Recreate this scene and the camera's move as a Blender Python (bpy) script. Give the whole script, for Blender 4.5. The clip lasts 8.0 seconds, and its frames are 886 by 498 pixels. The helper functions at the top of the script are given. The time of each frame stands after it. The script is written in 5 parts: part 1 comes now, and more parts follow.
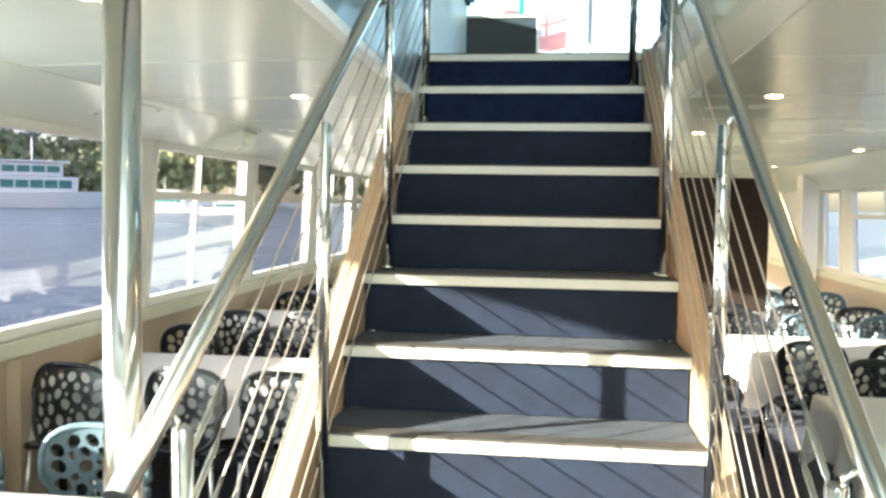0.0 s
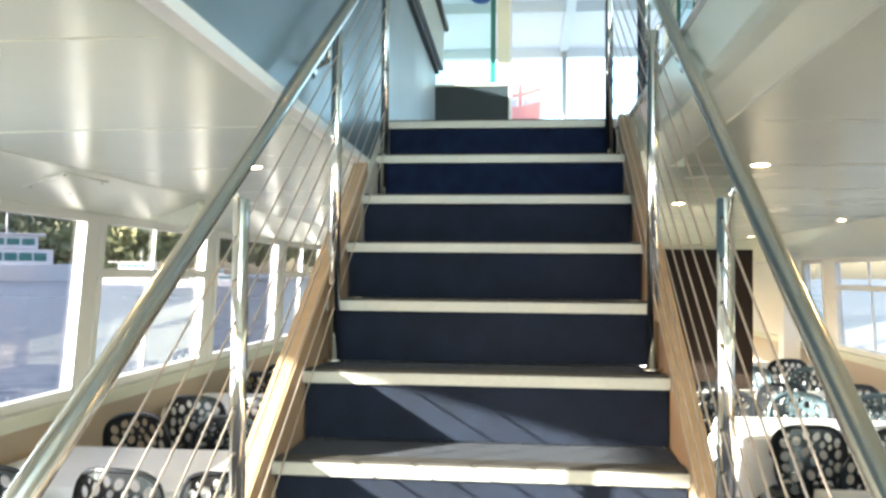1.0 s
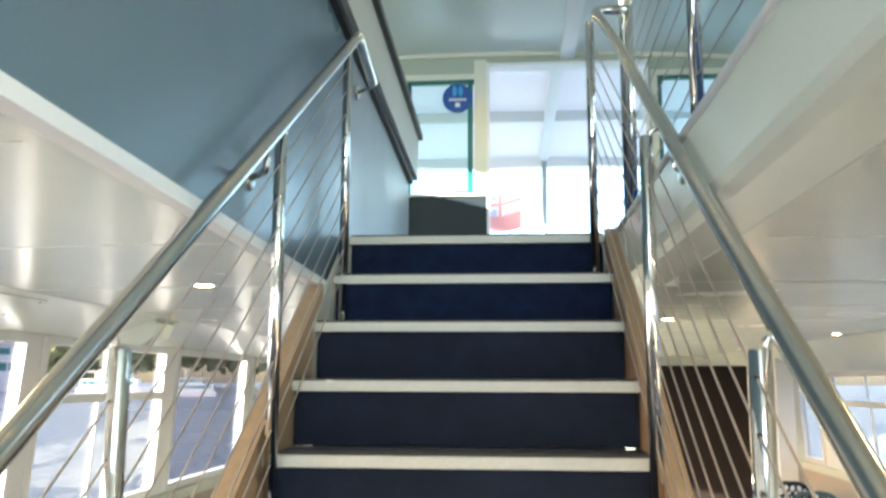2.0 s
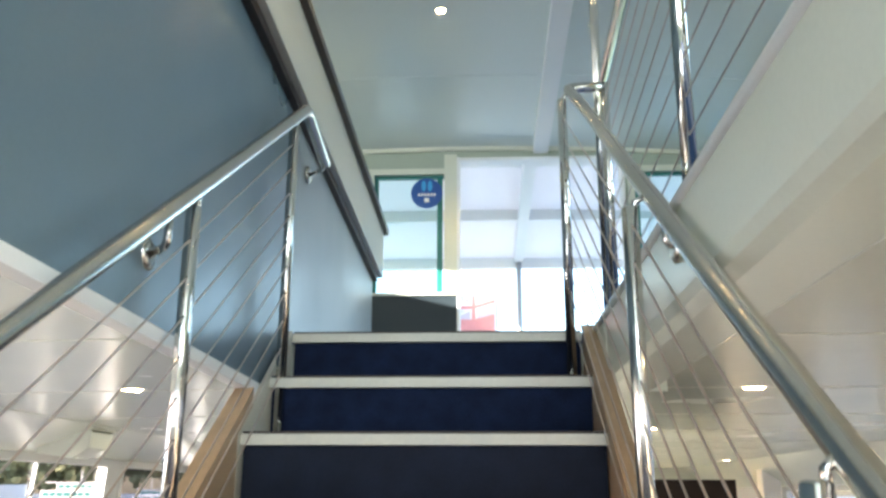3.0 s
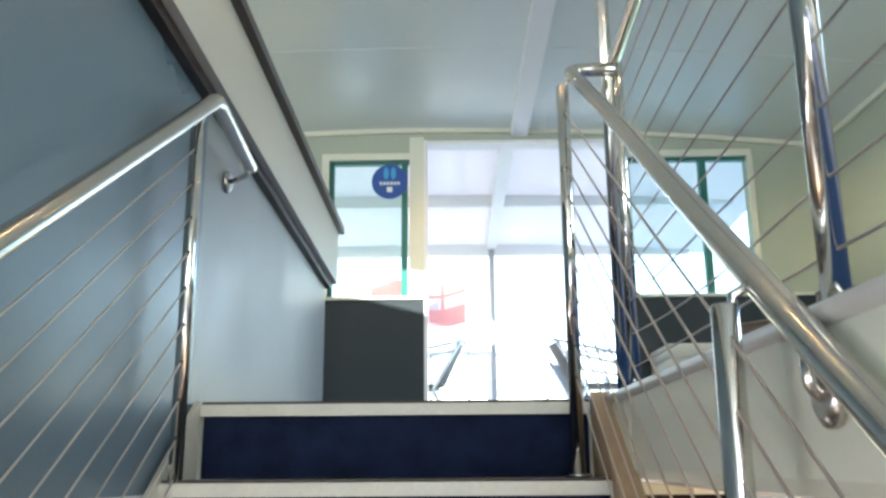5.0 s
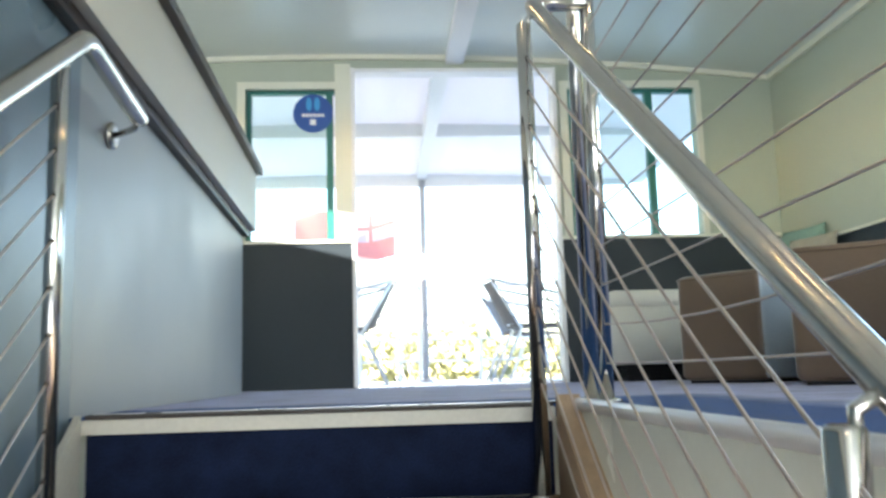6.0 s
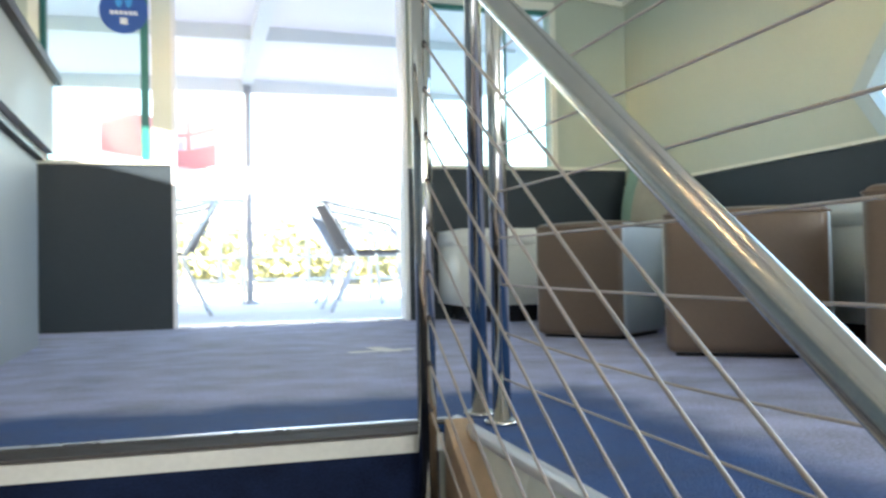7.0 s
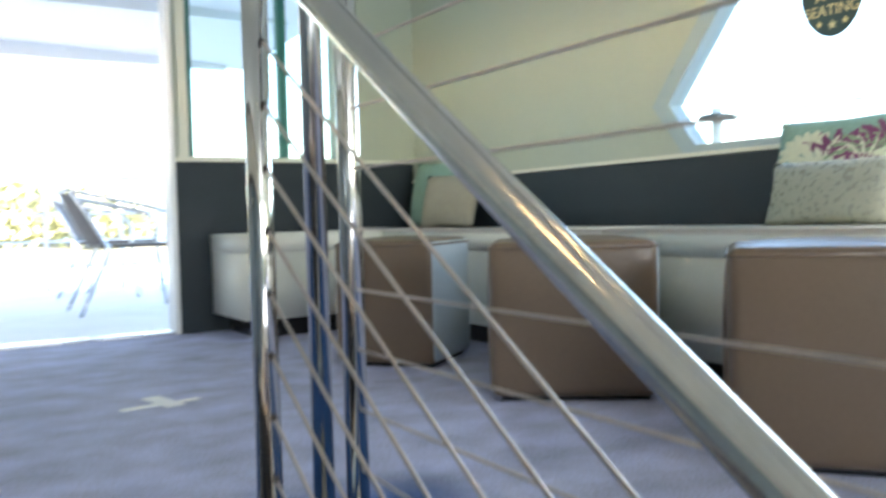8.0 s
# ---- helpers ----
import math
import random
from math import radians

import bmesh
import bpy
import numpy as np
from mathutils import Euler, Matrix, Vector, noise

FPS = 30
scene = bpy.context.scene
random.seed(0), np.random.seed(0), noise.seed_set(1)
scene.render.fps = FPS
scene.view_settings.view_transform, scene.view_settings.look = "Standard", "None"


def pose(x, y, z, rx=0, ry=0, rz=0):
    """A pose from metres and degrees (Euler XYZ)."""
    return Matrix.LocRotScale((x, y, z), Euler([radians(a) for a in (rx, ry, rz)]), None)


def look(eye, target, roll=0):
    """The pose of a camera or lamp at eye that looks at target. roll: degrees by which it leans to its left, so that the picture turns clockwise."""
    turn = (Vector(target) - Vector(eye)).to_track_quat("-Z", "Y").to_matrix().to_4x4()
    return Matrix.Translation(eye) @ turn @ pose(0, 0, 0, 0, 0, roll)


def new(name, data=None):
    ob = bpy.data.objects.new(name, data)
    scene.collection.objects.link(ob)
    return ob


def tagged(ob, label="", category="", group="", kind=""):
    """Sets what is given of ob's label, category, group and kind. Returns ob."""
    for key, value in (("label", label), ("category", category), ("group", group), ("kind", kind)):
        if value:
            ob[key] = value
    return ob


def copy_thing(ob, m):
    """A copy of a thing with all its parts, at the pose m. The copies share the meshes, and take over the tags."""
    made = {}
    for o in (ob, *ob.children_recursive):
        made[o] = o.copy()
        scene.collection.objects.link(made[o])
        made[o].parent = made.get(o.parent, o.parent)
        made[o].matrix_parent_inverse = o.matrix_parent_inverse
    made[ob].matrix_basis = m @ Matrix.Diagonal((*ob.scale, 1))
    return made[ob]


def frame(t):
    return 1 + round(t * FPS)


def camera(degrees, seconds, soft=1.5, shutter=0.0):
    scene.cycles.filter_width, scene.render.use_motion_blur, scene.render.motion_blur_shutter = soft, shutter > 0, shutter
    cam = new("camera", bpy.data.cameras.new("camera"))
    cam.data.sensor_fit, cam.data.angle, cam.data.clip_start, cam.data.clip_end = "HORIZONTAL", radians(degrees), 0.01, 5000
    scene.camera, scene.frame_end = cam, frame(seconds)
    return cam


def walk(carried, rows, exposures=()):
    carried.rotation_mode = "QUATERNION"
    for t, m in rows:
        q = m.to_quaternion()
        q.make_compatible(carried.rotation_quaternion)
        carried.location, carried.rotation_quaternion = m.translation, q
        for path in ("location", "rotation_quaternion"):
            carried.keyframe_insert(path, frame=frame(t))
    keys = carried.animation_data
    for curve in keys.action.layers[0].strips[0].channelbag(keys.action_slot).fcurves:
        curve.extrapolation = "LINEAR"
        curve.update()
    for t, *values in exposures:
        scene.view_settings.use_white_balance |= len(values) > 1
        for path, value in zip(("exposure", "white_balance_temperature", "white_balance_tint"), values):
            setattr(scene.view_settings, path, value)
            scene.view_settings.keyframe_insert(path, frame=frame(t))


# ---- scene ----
cam = camera(54.5, 8.0, soft=2.6, shutter=0.4)
PATH = [
    (0, (0.602, -4.165, -0.724), (0.357, -2.183, -0.827), 0.9),
    (0.5, (0.609, -3.972, -0.703), (0.395, -1.984, -0.743), 0.8),
    (1, (0.628, -3.777, -0.681), (0.429, -1.788, -0.621), 0.5),
    (1.5, (0.644, -3.582, -0.644), (0.456, -1.6, -0.457), 0.4),
    (1.7, (0.644, -3.496, -0.612), (0.467, -1.517, -0.379), 0.3),
    (3, (0.689, -2.969, -0.542), (0.584, -1.048, 0.006), 0.2),
    (3.5, (0.707, -2.773, -0.486), (0.634, -0.867, 0.115), 0.0),
    (4, (0.7, -2.601, -0.394), (0.646, -0.695, 0.21), -0.2),
    (4.2, (0.695, -2.534, -0.362), (0.643, -0.627, 0.241), -0.1),
    (5.5, (0.654, -2.095, -0.015), (0.673, -0.129, 0.35), -1.1),
    (6, (0.64, -1.903, 0.075), (0.778, 0.072, 0.36), -1.6),
    (6.5, (0.607, -1.688, 0.212), (0.934, 0.278, 0.378), -1.5),
    (7, (0.585, -1.523, 0.298), (1.132, 0.401, 0.338), -1.1),
    (7.5, (0.584, -1.336, 0.387), (1.349, 0.509, 0.297), -1.0),
    (8, (0.576, -1.127, 0.537), (1.637, 0.568, 0.465), -1.5),
]
EXPOSURE = [(0.0, 3.08, 6330, -1), (1.7, 3.0, 6250, 3), (3.2, 3.04, 6420, 9), (5.5, 3.18, 6650, 13), (8.0, 3.3, 6480, 15)]
walk(cam, [(t, look(eye, target, roll)) for t, eye, target, roll in PATH], EXPOSURE)

# ---- light ----
SUN_DIR = Vector((0.86, 0.46, -0.215)).normalized()  # the way that sunlight travels
world = bpy.data.worlds.new("sky")
scene.world = world
world.use_nodes = True
wn = world.node_tree.nodes
sky = wn.new("ShaderNodeTexSky")
sky.sky_type = "NISHITA"
sky.sun_disc = False
sky.sun_elevation = radians(14)
sky.sun_rotation = math.atan2(-SUN_DIR.x, -SUN_DIR.y)
sky.dust_density = 2.0
sky.ozone_density = 1.6
world.node_tree.links.new(sky.outputs[0], wn["Background"].inputs[0])
wn["Background"].inputs[1].default_value = 0.15

sun = new("sun", bpy.data.lights.new("sun", "SUN"))
sun.data.energy = 4.4
sun.data.angle = radians(0.6)
sun.data.color = (1.0, 0.945, 0.86)
sun.matrix_world = look((-40, -25, 15), Vector((-40, -25, 15)) + SUN_DIR)


def fill_light(name, eye, target, w, h, power, color=(0.9, 0.95, 1.0)):
    data = bpy.data.lights.new(name, "AREA")
    data.shape, data.size, data.size_y, data.energy, data.color = "RECTANGLE", w, h, power, color
    ob = new(name, data)
    ob.matrix_world = look(eye, target)
    return ob


# added fill lamps, as sky light from unseen openings behind the camera or the bar
fill_light("fill_fore_upper", (1.0, -5.9, 1.2), (1.0, 0, 1.0), 3.6, 1.2, 15)
fill_light("fill_port_upper", (-2.15, 0.2, 1.5), (1, 0.2, 1.2), 3.5, 0.8, 4)
fill_light("fill_fore_lower", (0.5, -6.9, -1.0), (0.5, 0, -1.2), 4.5, 1.2, 9.5)
fill_light("fill_port_lower", (-2.2, -1.5, -0.9), (1.0, -1.1, -0.45), 1.2, 0.9, 2.6)


fill_light("light_hexagon", (3.09, -0.22, 1.14), (1.6, 0.4, 0.5), 0.95, 0.62, 0.8)


# ---- materials ----
def mat(name, color, rough=0.5, metal=0.0, var=0.08, scale=6.0, fine=90.0, bump=0.0, bump_scale=60.0, vary=0.0,
        stretch=(1, 1, 1), coat=0.0, spec=0.5, rough_var=0.08):
    """A principled surface with broad stains and fine grain in colour, roughness and relief."""
    m = bpy.data.materials.new(name)
    m.use_nodes = True
    nt, lk = m.node_tree.nodes, m.node_tree.links
    p = nt["Principled BSDF"]
    tc = nt.new("ShaderNodeTexCoord")
    mp = nt.new("ShaderNodeMapping")
    mp.inputs["Scale"].default_value = stretch
    lk.new(tc.outputs["Object"], mp.inputs[0])
    big, small = nt.new("ShaderNodeTexNoise"), nt.new("ShaderNodeTexNoise")
    big.inputs["Scale"].default_value, small.inputs["Scale"].default_value = scale, fine
    big.inputs["Detail"].default_value, small.inputs["Detail"].default_value = 4, 3
    lk.new(mp.outputs[0], big.inputs[0])
    lk.new(mp.outputs[0], small.inputs[0])
    mix = nt.new("ShaderNodeMath")
    mix.operation = "ADD"
    lk.new(big.outputs[0], mix.inputs[0])
    lk.new(small.outputs[0], mix.inputs[1])
    span = nt.new("ShaderNodeMapRange")
    span.inputs["From Min"].default_value, span.inputs["From Max"].default_value = 0.6, 1.4
    span.inputs["To Min"].default_value, span.inputs["To Max"].default_value = 1 - var, 1 + var
    lk.new(mix.outputs[0], span.inputs[0])
    last = span.outputs[0]
    if vary:
        info = nt.new("ShaderNodeObjectInfo")
        r = nt.new("ShaderNodeMapRange")
        r.inputs["To Min"].default_value, r.inputs["To Max"].default_value = 1 - vary, 1 + vary
        lk.new(info.outputs["Random"], r.inputs[0])
        mul = nt.new("ShaderNodeMath")
        mul.operation = "MULTIPLY"
        lk.new(last, mul.inputs[0])
        lk.new(r.outputs[0], mul.inputs[1])
        last = mul.outputs[0]
    tint = nt.new("ShaderNodeVectorMath")
    tint.operation = "SCALE"
    tint.inputs[0].default_value = color[:3]
    lk.new(last, tint.inputs["Scale"])
    lk.new(tint.outputs[0], p.inputs["Base Color"])
    rr = nt.new("ShaderNodeMapRange")
    rr.inputs["From Min"].default_value, rr.inputs["From Max"].default_value = 0.3, 0.7
    rr.inputs["To Min"].default_value, rr.inputs["To Max"].default_value = max(rough - rough_var, 0.02), min(rough + rough_var, 1)
    lk.new(big.outputs[0], rr.inputs[0])
    lk.new(rr.outputs[0], p.inputs["Roughness"])
    p.inputs["Metallic"].default_value = metal
    p.inputs["Coat Weight"].default_value = coat
    p.inputs["Specular IOR Level"].default_value = spec
    if bump:
        n = nt.new("ShaderNodeTexNoise")
        n.inputs["Scale"].default_value = bump_scale
        n.inputs["Detail"].default_value = 3
        lk.new(mp.outputs[0], n.inputs[0])
        b = nt.new("ShaderNodeBump")
        b.inputs["Strength"].default_value, b.inputs["Distance"].default_value = bump, 0.01
        lk.new(n.outputs[0], b.inputs["Height"])
        lk.new(b.outputs[0], p.inputs["Normal"])
    return m


def glass(name, tint=(0.97, 0.99, 0.99)):
    m = bpy.data.materials.new(name)
    m.use_nodes = True
    nt, lk = m.node_tree.nodes, m.node_tree.links
    nt.remove(nt["Principled BSDF"])
    tr, gl, mx = nt.new("ShaderNodeBsdfTransparent"), nt.new("ShaderNodeBsdfGlossy"), nt.new("ShaderNodeMixShader")
    lw, pw, fr = nt.new("ShaderNodeLayerWeight"), nt.new("ShaderNodeMath"), nt.new("ShaderNodeMath")
    lw.inputs["Blend"].default_value = 0.5
    pw.operation, fr.operation = "POWER", "MULTIPLY_ADD"
    pw.inputs[1].default_value, fr.inputs[1].default_value, fr.inputs[2].default_value = 4.5, 0.7, 0.025
    lk.new(lw.outputs["Facing"], pw.inputs[0])
    lk.new(pw.outputs[0], fr.inputs[0])
    tr.inputs[0].default_value = (*tint, 1)
    gl.inputs["Roughness"].default_value = 0.02
    lk.new(fr.outputs[0], mx.inputs[0])
    lk.new(tr.outputs[0], mx.inputs[1])
    lk.new(gl.outputs[0], mx.inputs[2])
    lk.new(mx.outputs[0], nt["Material Output"].inputs[0])
    return m


def glow(name, color, strength):
    m = bpy.data.materials.new(name)
    m.use_nodes = True
    p = m.node_tree.nodes["Principled BSDF"]
    p.inputs["Base Color"].default_value = (*color, 1)
    p.inputs["Emission Color"].default_value = (*color, 1)
    p.inputs["Emission Strength"].default_value = strength
    return m


STEEL = mat("polished_steel", (0.64, 0.625, 0.585), 0.22, 1.0, var=0.04, rough_var=0.03, stretch=(1, 1, 0.3))
POLISHED = mat("mirror_steel", (0.64, 0.63, 0.6), 0.11, 1.0, var=0.05, rough_var=0.05, stretch=(1, 1, 0.3))
WIRE = mat("steel_cable", (0.68, 0.6, 0.54), 0.5, 1.0, var=0.1, fine=400)
CREAM_GLOSS = mat("cream_gloss_paint", (0.7, 0.745, 0.64), 0.25, var=0.03, scale=1.2, bump=0.02, bump_scale=1.8, rough_var=0.03)
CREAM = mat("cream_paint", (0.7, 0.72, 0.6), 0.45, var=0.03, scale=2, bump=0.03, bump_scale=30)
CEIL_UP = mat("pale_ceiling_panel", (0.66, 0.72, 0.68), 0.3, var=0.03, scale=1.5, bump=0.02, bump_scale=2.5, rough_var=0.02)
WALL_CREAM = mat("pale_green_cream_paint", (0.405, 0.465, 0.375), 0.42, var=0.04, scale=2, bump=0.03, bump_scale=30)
WHITE = mat("white_paint", (0.82, 0.83, 0.82), 0.4, var=0.03, scale=3)
NAVY = mat("navy_carpet", (0.0095, 0.0165, 0.042), 0.95, var=0.7, scale=13, fine=260, bump=0.6, bump_scale=420, spec=0.15)
NAVY_WORN = mat("worn_navy_carpet", (0.0122, 0.0172, 0.0325), 0.95, var=0.6, scale=9, fine=260, bump=0.6, bump_scale=420, spec=0.2)
NAVY_WORN.node_tree.nodes["Principled BSDF"].inputs["Sheen Weight"].default_value = 0.12
BLUE = mat("blue_carpet", (0.24, 0.28, 0.42), 0.75, var=0.5, scale=6, fine=140, bump=0.7, bump_scale=220, spec=0.35, stretch=(0.9, 1.2, 1))
BLUE.node_tree.nodes["Principled BSDF"].inputs["Sheen Weight"].default_value = 0.1
BLUE.node_tree.nodes["Principled BSDF"].inputs["Sheen Roughness"].default_value = 0.35


def tone_carpet(m, vivid, dull, x_edge, y_edge, reach):
    """Carpet is paler away from the stair opening; a margin round it is deeper blue."""
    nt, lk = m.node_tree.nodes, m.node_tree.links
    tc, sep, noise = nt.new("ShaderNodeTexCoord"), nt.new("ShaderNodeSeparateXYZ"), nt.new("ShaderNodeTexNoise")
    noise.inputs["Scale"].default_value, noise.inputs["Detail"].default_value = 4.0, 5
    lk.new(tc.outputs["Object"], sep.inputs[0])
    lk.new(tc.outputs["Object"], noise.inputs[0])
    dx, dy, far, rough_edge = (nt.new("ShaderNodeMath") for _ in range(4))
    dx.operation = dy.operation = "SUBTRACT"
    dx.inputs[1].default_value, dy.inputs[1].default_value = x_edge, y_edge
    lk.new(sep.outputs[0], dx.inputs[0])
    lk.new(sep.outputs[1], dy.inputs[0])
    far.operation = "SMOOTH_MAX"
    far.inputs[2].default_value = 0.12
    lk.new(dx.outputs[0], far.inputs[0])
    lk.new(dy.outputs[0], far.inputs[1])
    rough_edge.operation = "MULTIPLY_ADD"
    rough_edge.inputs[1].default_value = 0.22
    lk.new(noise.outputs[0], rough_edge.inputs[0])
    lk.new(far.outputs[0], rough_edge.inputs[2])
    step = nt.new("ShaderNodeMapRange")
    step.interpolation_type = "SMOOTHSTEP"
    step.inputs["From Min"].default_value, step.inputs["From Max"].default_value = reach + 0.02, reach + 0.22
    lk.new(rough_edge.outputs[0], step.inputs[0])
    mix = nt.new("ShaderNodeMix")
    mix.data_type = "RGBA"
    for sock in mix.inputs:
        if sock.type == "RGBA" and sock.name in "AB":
            sock.default_value = (*vivid, 1) if sock.name == "A" else (*dull, 1)
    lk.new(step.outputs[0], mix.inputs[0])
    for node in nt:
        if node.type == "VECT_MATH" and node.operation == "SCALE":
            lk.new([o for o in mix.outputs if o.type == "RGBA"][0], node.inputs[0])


# deep blue near the stair opening, pale grey-blue beyond
tone_carpet(BLUE, (0.02, 0.08, 0.25), (0.43, 0.465, 0.645), 1.08, 0.04, 0.38)
GREYC = mat("grey_carpet", (0.09, 0.09, 0.11), 0.95, var=0.3, scale=4, fine=240, bump=0.5, bump_scale=380, spec=0.15)
NOSE = mat("cream_nosing", (0.52, 0.51, 0.44), 0.5, var=0.1, scale=14, bump=0.05)
RUBBER = mat("dark_rubber", (0.05, 0.042, 0.036), 0.75, var=0.25, scale=20)
OAK = mat("oak", (0.43, 0.3, 0.185), 0.42, var=0.22, scale=3, fine=40, stretch=(14, 1.2, 14), bump=0.08, bump_scale=20)
# one bar panel in two tones: daylight in the pale, shade in the slate
PANEL_LIT = mat("lit_blue_panel", (0.27, 0.295, 0.315), 0.4, var=0.04, scale=1.5, bump=0.03, bump_scale=8)
PANEL = mat("shaded_blue_panel", (0.122, 0.178, 0.222), 0.34, var=0.05, scale=1.5, bump=0.03, bump_scale=8)
BARTOP = mat("bar_panel", (0.62, 0.6, 0.54), 0.45, var=0.05, scale=3)
DARKWOOD = mat("dark_varnished_wood", (0.03, 0.016, 0.012), 0.34, var=0.4, scale=3, stretch=(12, 1, 12), coat=0.1, spec=0.35)
DADO = mat("charcoal_dado", (0.023, 0.034, 0.041), 0.5, var=0.12, scale=4, bump=0.08, bump_scale=200, spec=0.3)
TEAL = mat("teal_frame", (0.02, 0.16, 0.13), 0.35, var=0.08)
CREAM_VINYL = mat("cream_vinyl", (0.78, 0.78, 0.68), 0.42, var=0.04, scale=5, bump=0.05, bump_scale=120)
# tan vinyl as the window lights it: the light is in the colour
LIT_VINYL = mat("window_lit_vinyl", (0.5, 0.58, 0.62), 0.4, var=0.05, scale=5, bump=0.05, bump_scale=150)
TAN_VINYL = mat("tan_vinyl", (0.16, 0.112, 0.074), 0.32, var=0.07, scale=5, bump=0.06, bump_scale=150, vary=0.12, rough_var=0.02)
BLACK = mat("black_plastic", (0.018, 0.019, 0.021), 0.2, var=0.15, scale=10)
PEARL = mat("blue_grey_plastic", (0.16, 0.22, 0.25), 0.16, 0.35, var=0.1, scale=8)
POST_GREY = mat("grey_painted_post", (0.42, 0.43, 0.45), 0.5, var=0.08, scale=4)
CLOTH = mat("white_tablecloth", (0.84, 0.83, 0.81), 0.85, var=0.04, scale=5, fine=300, bump=0.12, bump_scale=25)
BROWN = mat("dark_brown_partition", (0.022, 0.014, 0.01), 0.6, var=0.25, scale=4, stretch=(6, 6, 1), spec=0.2)
BEIGE = mat("beige_wall_lining", (0.53, 0.43, 0.32), 0.55, var=0.08, scale=3)
ALU = mat("aluminium", (0.75, 0.76, 0.77), 0.3, 1.0, var=0.06)
FRAME_BLUE = mat("blue_grey_frame", (0.34, 0.44, 0.45), 0.35, var=0.05)
WEAVE = mat("brown_weave", (0.13, 0.108, 0.093), 0.6, var=0.3, fine=300, bump=0.4, bump_scale=300)
DECK = mat("pale_deck", (0.76, 0.76, 0.77), 0.7, var=0.1, scale=3, bump=0.1)
# ensign red and navy are paled: the glare outside is put into them
RED = mat("glare_paled_red_cloth", (0.74, 0.32, 0.32), 0.8, var=0.1)
NAVYCLOTH = mat("glare_paled_navy_cloth", (0.62, 0.57, 0.68), 0.8, var=0.1)
WHITECLOTH = mat("white_cloth", (0.85, 0.85, 0.85), 0.8, var=0.05)
SIGN_BLUE = mat("sign_blue", (0.02, 0.09, 0.34), 0.4, var=0.04)
SIGN_LIGHT = mat("sign_light_blue", (0.05, 0.35, 0.68), 0.4, var=0.03)
SIGN_DARK = mat("sign_dark_green", (0.015, 0.05, 0.055), 0.4, var=0.08)
GOLD = mat("pale_gold_paint", (0.62, 0.55, 0.32), 0.5, var=0.08)
TAPE = mat("white_tape", (0.85, 0.85, 0.83), 0.6, var=0.05)
GREEN_CUSHION = mat("green_velvet", (0.22, 0.37, 0.3), 0.8, var=0.2, scale=6, bump=0.1)
LEAFPRINT = mat("palm_print", (0.24, 0.36, 0.22), 0.8, var=0.25, scale=12)
PLUM = mat("plum_print", (0.2, 0.06, 0.15), 0.8, var=0.2)
PALE_PRINT = mat("pale_print", (0.62, 0.66, 0.5), 0.8, var=0.1)
LINEN = mat("linen_cushion", (0.36, 0.345, 0.27), 0.85, var=0.12, scale=12, bump=0.2, bump_scale=300)
SEQUIN = mat("sequin_cushion", (0.42, 0.43, 0.34), 0.34, 0.25, var=0.07, scale=60, fine=260, bump=0.6, bump_scale=240, rough_var=0.2)
AWNING = mat("white_awning_sheet", (0.84, 0.84, 0.85), 0.6, var=0.03, scale=2)
nt = AWNING.node_tree
tl, mx = nt.nodes.new("ShaderNodeBsdfTranslucent"), nt.nodes.new("ShaderNodeMixShader")
tl.inputs[0].default_value, mx.inputs[0].default_value = (0.9, 0.88, 0.9, 1), 0.27
nt.links.new(nt.nodes["Principled BSDF"].outputs[0], mx.inputs[1])
nt.links.new(tl.outputs[0], mx.inputs[2])
nt.links.new(mx.outputs[0], nt.nodes["Material Output"].inputs[0])
PANE = glass("window_glass")
PANE_SOFT = glass("dusty_glass", (0.82, 0.76, 0.77))
PANE_GREY = glass("grey_tinted_glass", (0.62, 0.58, 0.63))
PANE_TEAL = glass("tinted_glass", (0.86, 0.95, 0.94))
LAMP = glow("warm_lamp", (1.0, 0.66, 0.32), 22.0)
FOLIAGE = mat("foliage", (0.23, 0.25, 0.12), 0.7, var=0.4, scale=0.5, fine=6)
BUSH = mat("bush_leaves", (0.42, 0.42, 0.22), 0.7, var=0.4, scale=2, fine=20)
BANK = mat("bank_ground", (0.2, 0.2, 0.15), 0.9, var=0.2, scale=0.3, fine=4)
HULL_TEAL = mat("teal_glazing", (0.04, 0.2, 0.19), 0.2, var=0.1)
FARGLASS = mat("far_window_glass", (0.2, 0.22, 0.24), 0.3, var=0.1)
CONCRETE = mat("pale_concrete", (0.32, 0.32, 0.31), 0.8, var=0.1, scale=1)
DARKGLASS = mat("dark_window", (0.04, 0.05, 0.06), 0.1, var=0.1)

SEA = mat("sea", (0.09, 0.09, 0.1), 0.3, var=0.2, scale=0.02, fine=0.3, bump=0.5, bump_scale=0.9, rough_var=0.05)
for node in SEA.node_tree.nodes:
    if node.type == "BUMP":
        node.inputs["Distance"].default_value = 0.5


# ---- mesh helpers ----
def box(bm, x0, x1, y0, y1, z0, z1, m=None):
    v = [bm.verts.new(((m @ Vector(c)) if m else Vector(c))) for c in
         ((x0, y0, z0), (x1, y0, z0), (x1, y1, z0), (x0, y1, z0), (x0, y0, z1), (x1, y0, z1), (x1, y1, z1), (x0, y1, z1))]
    for f in ((3, 2, 1, 0), (4, 5, 6, 7), (0, 1, 5, 4), (1, 2, 6, 5), (2, 3, 7, 6), (3, 0, 4, 7)):
        bm.faces.new([v[i] for i in f])
    return v


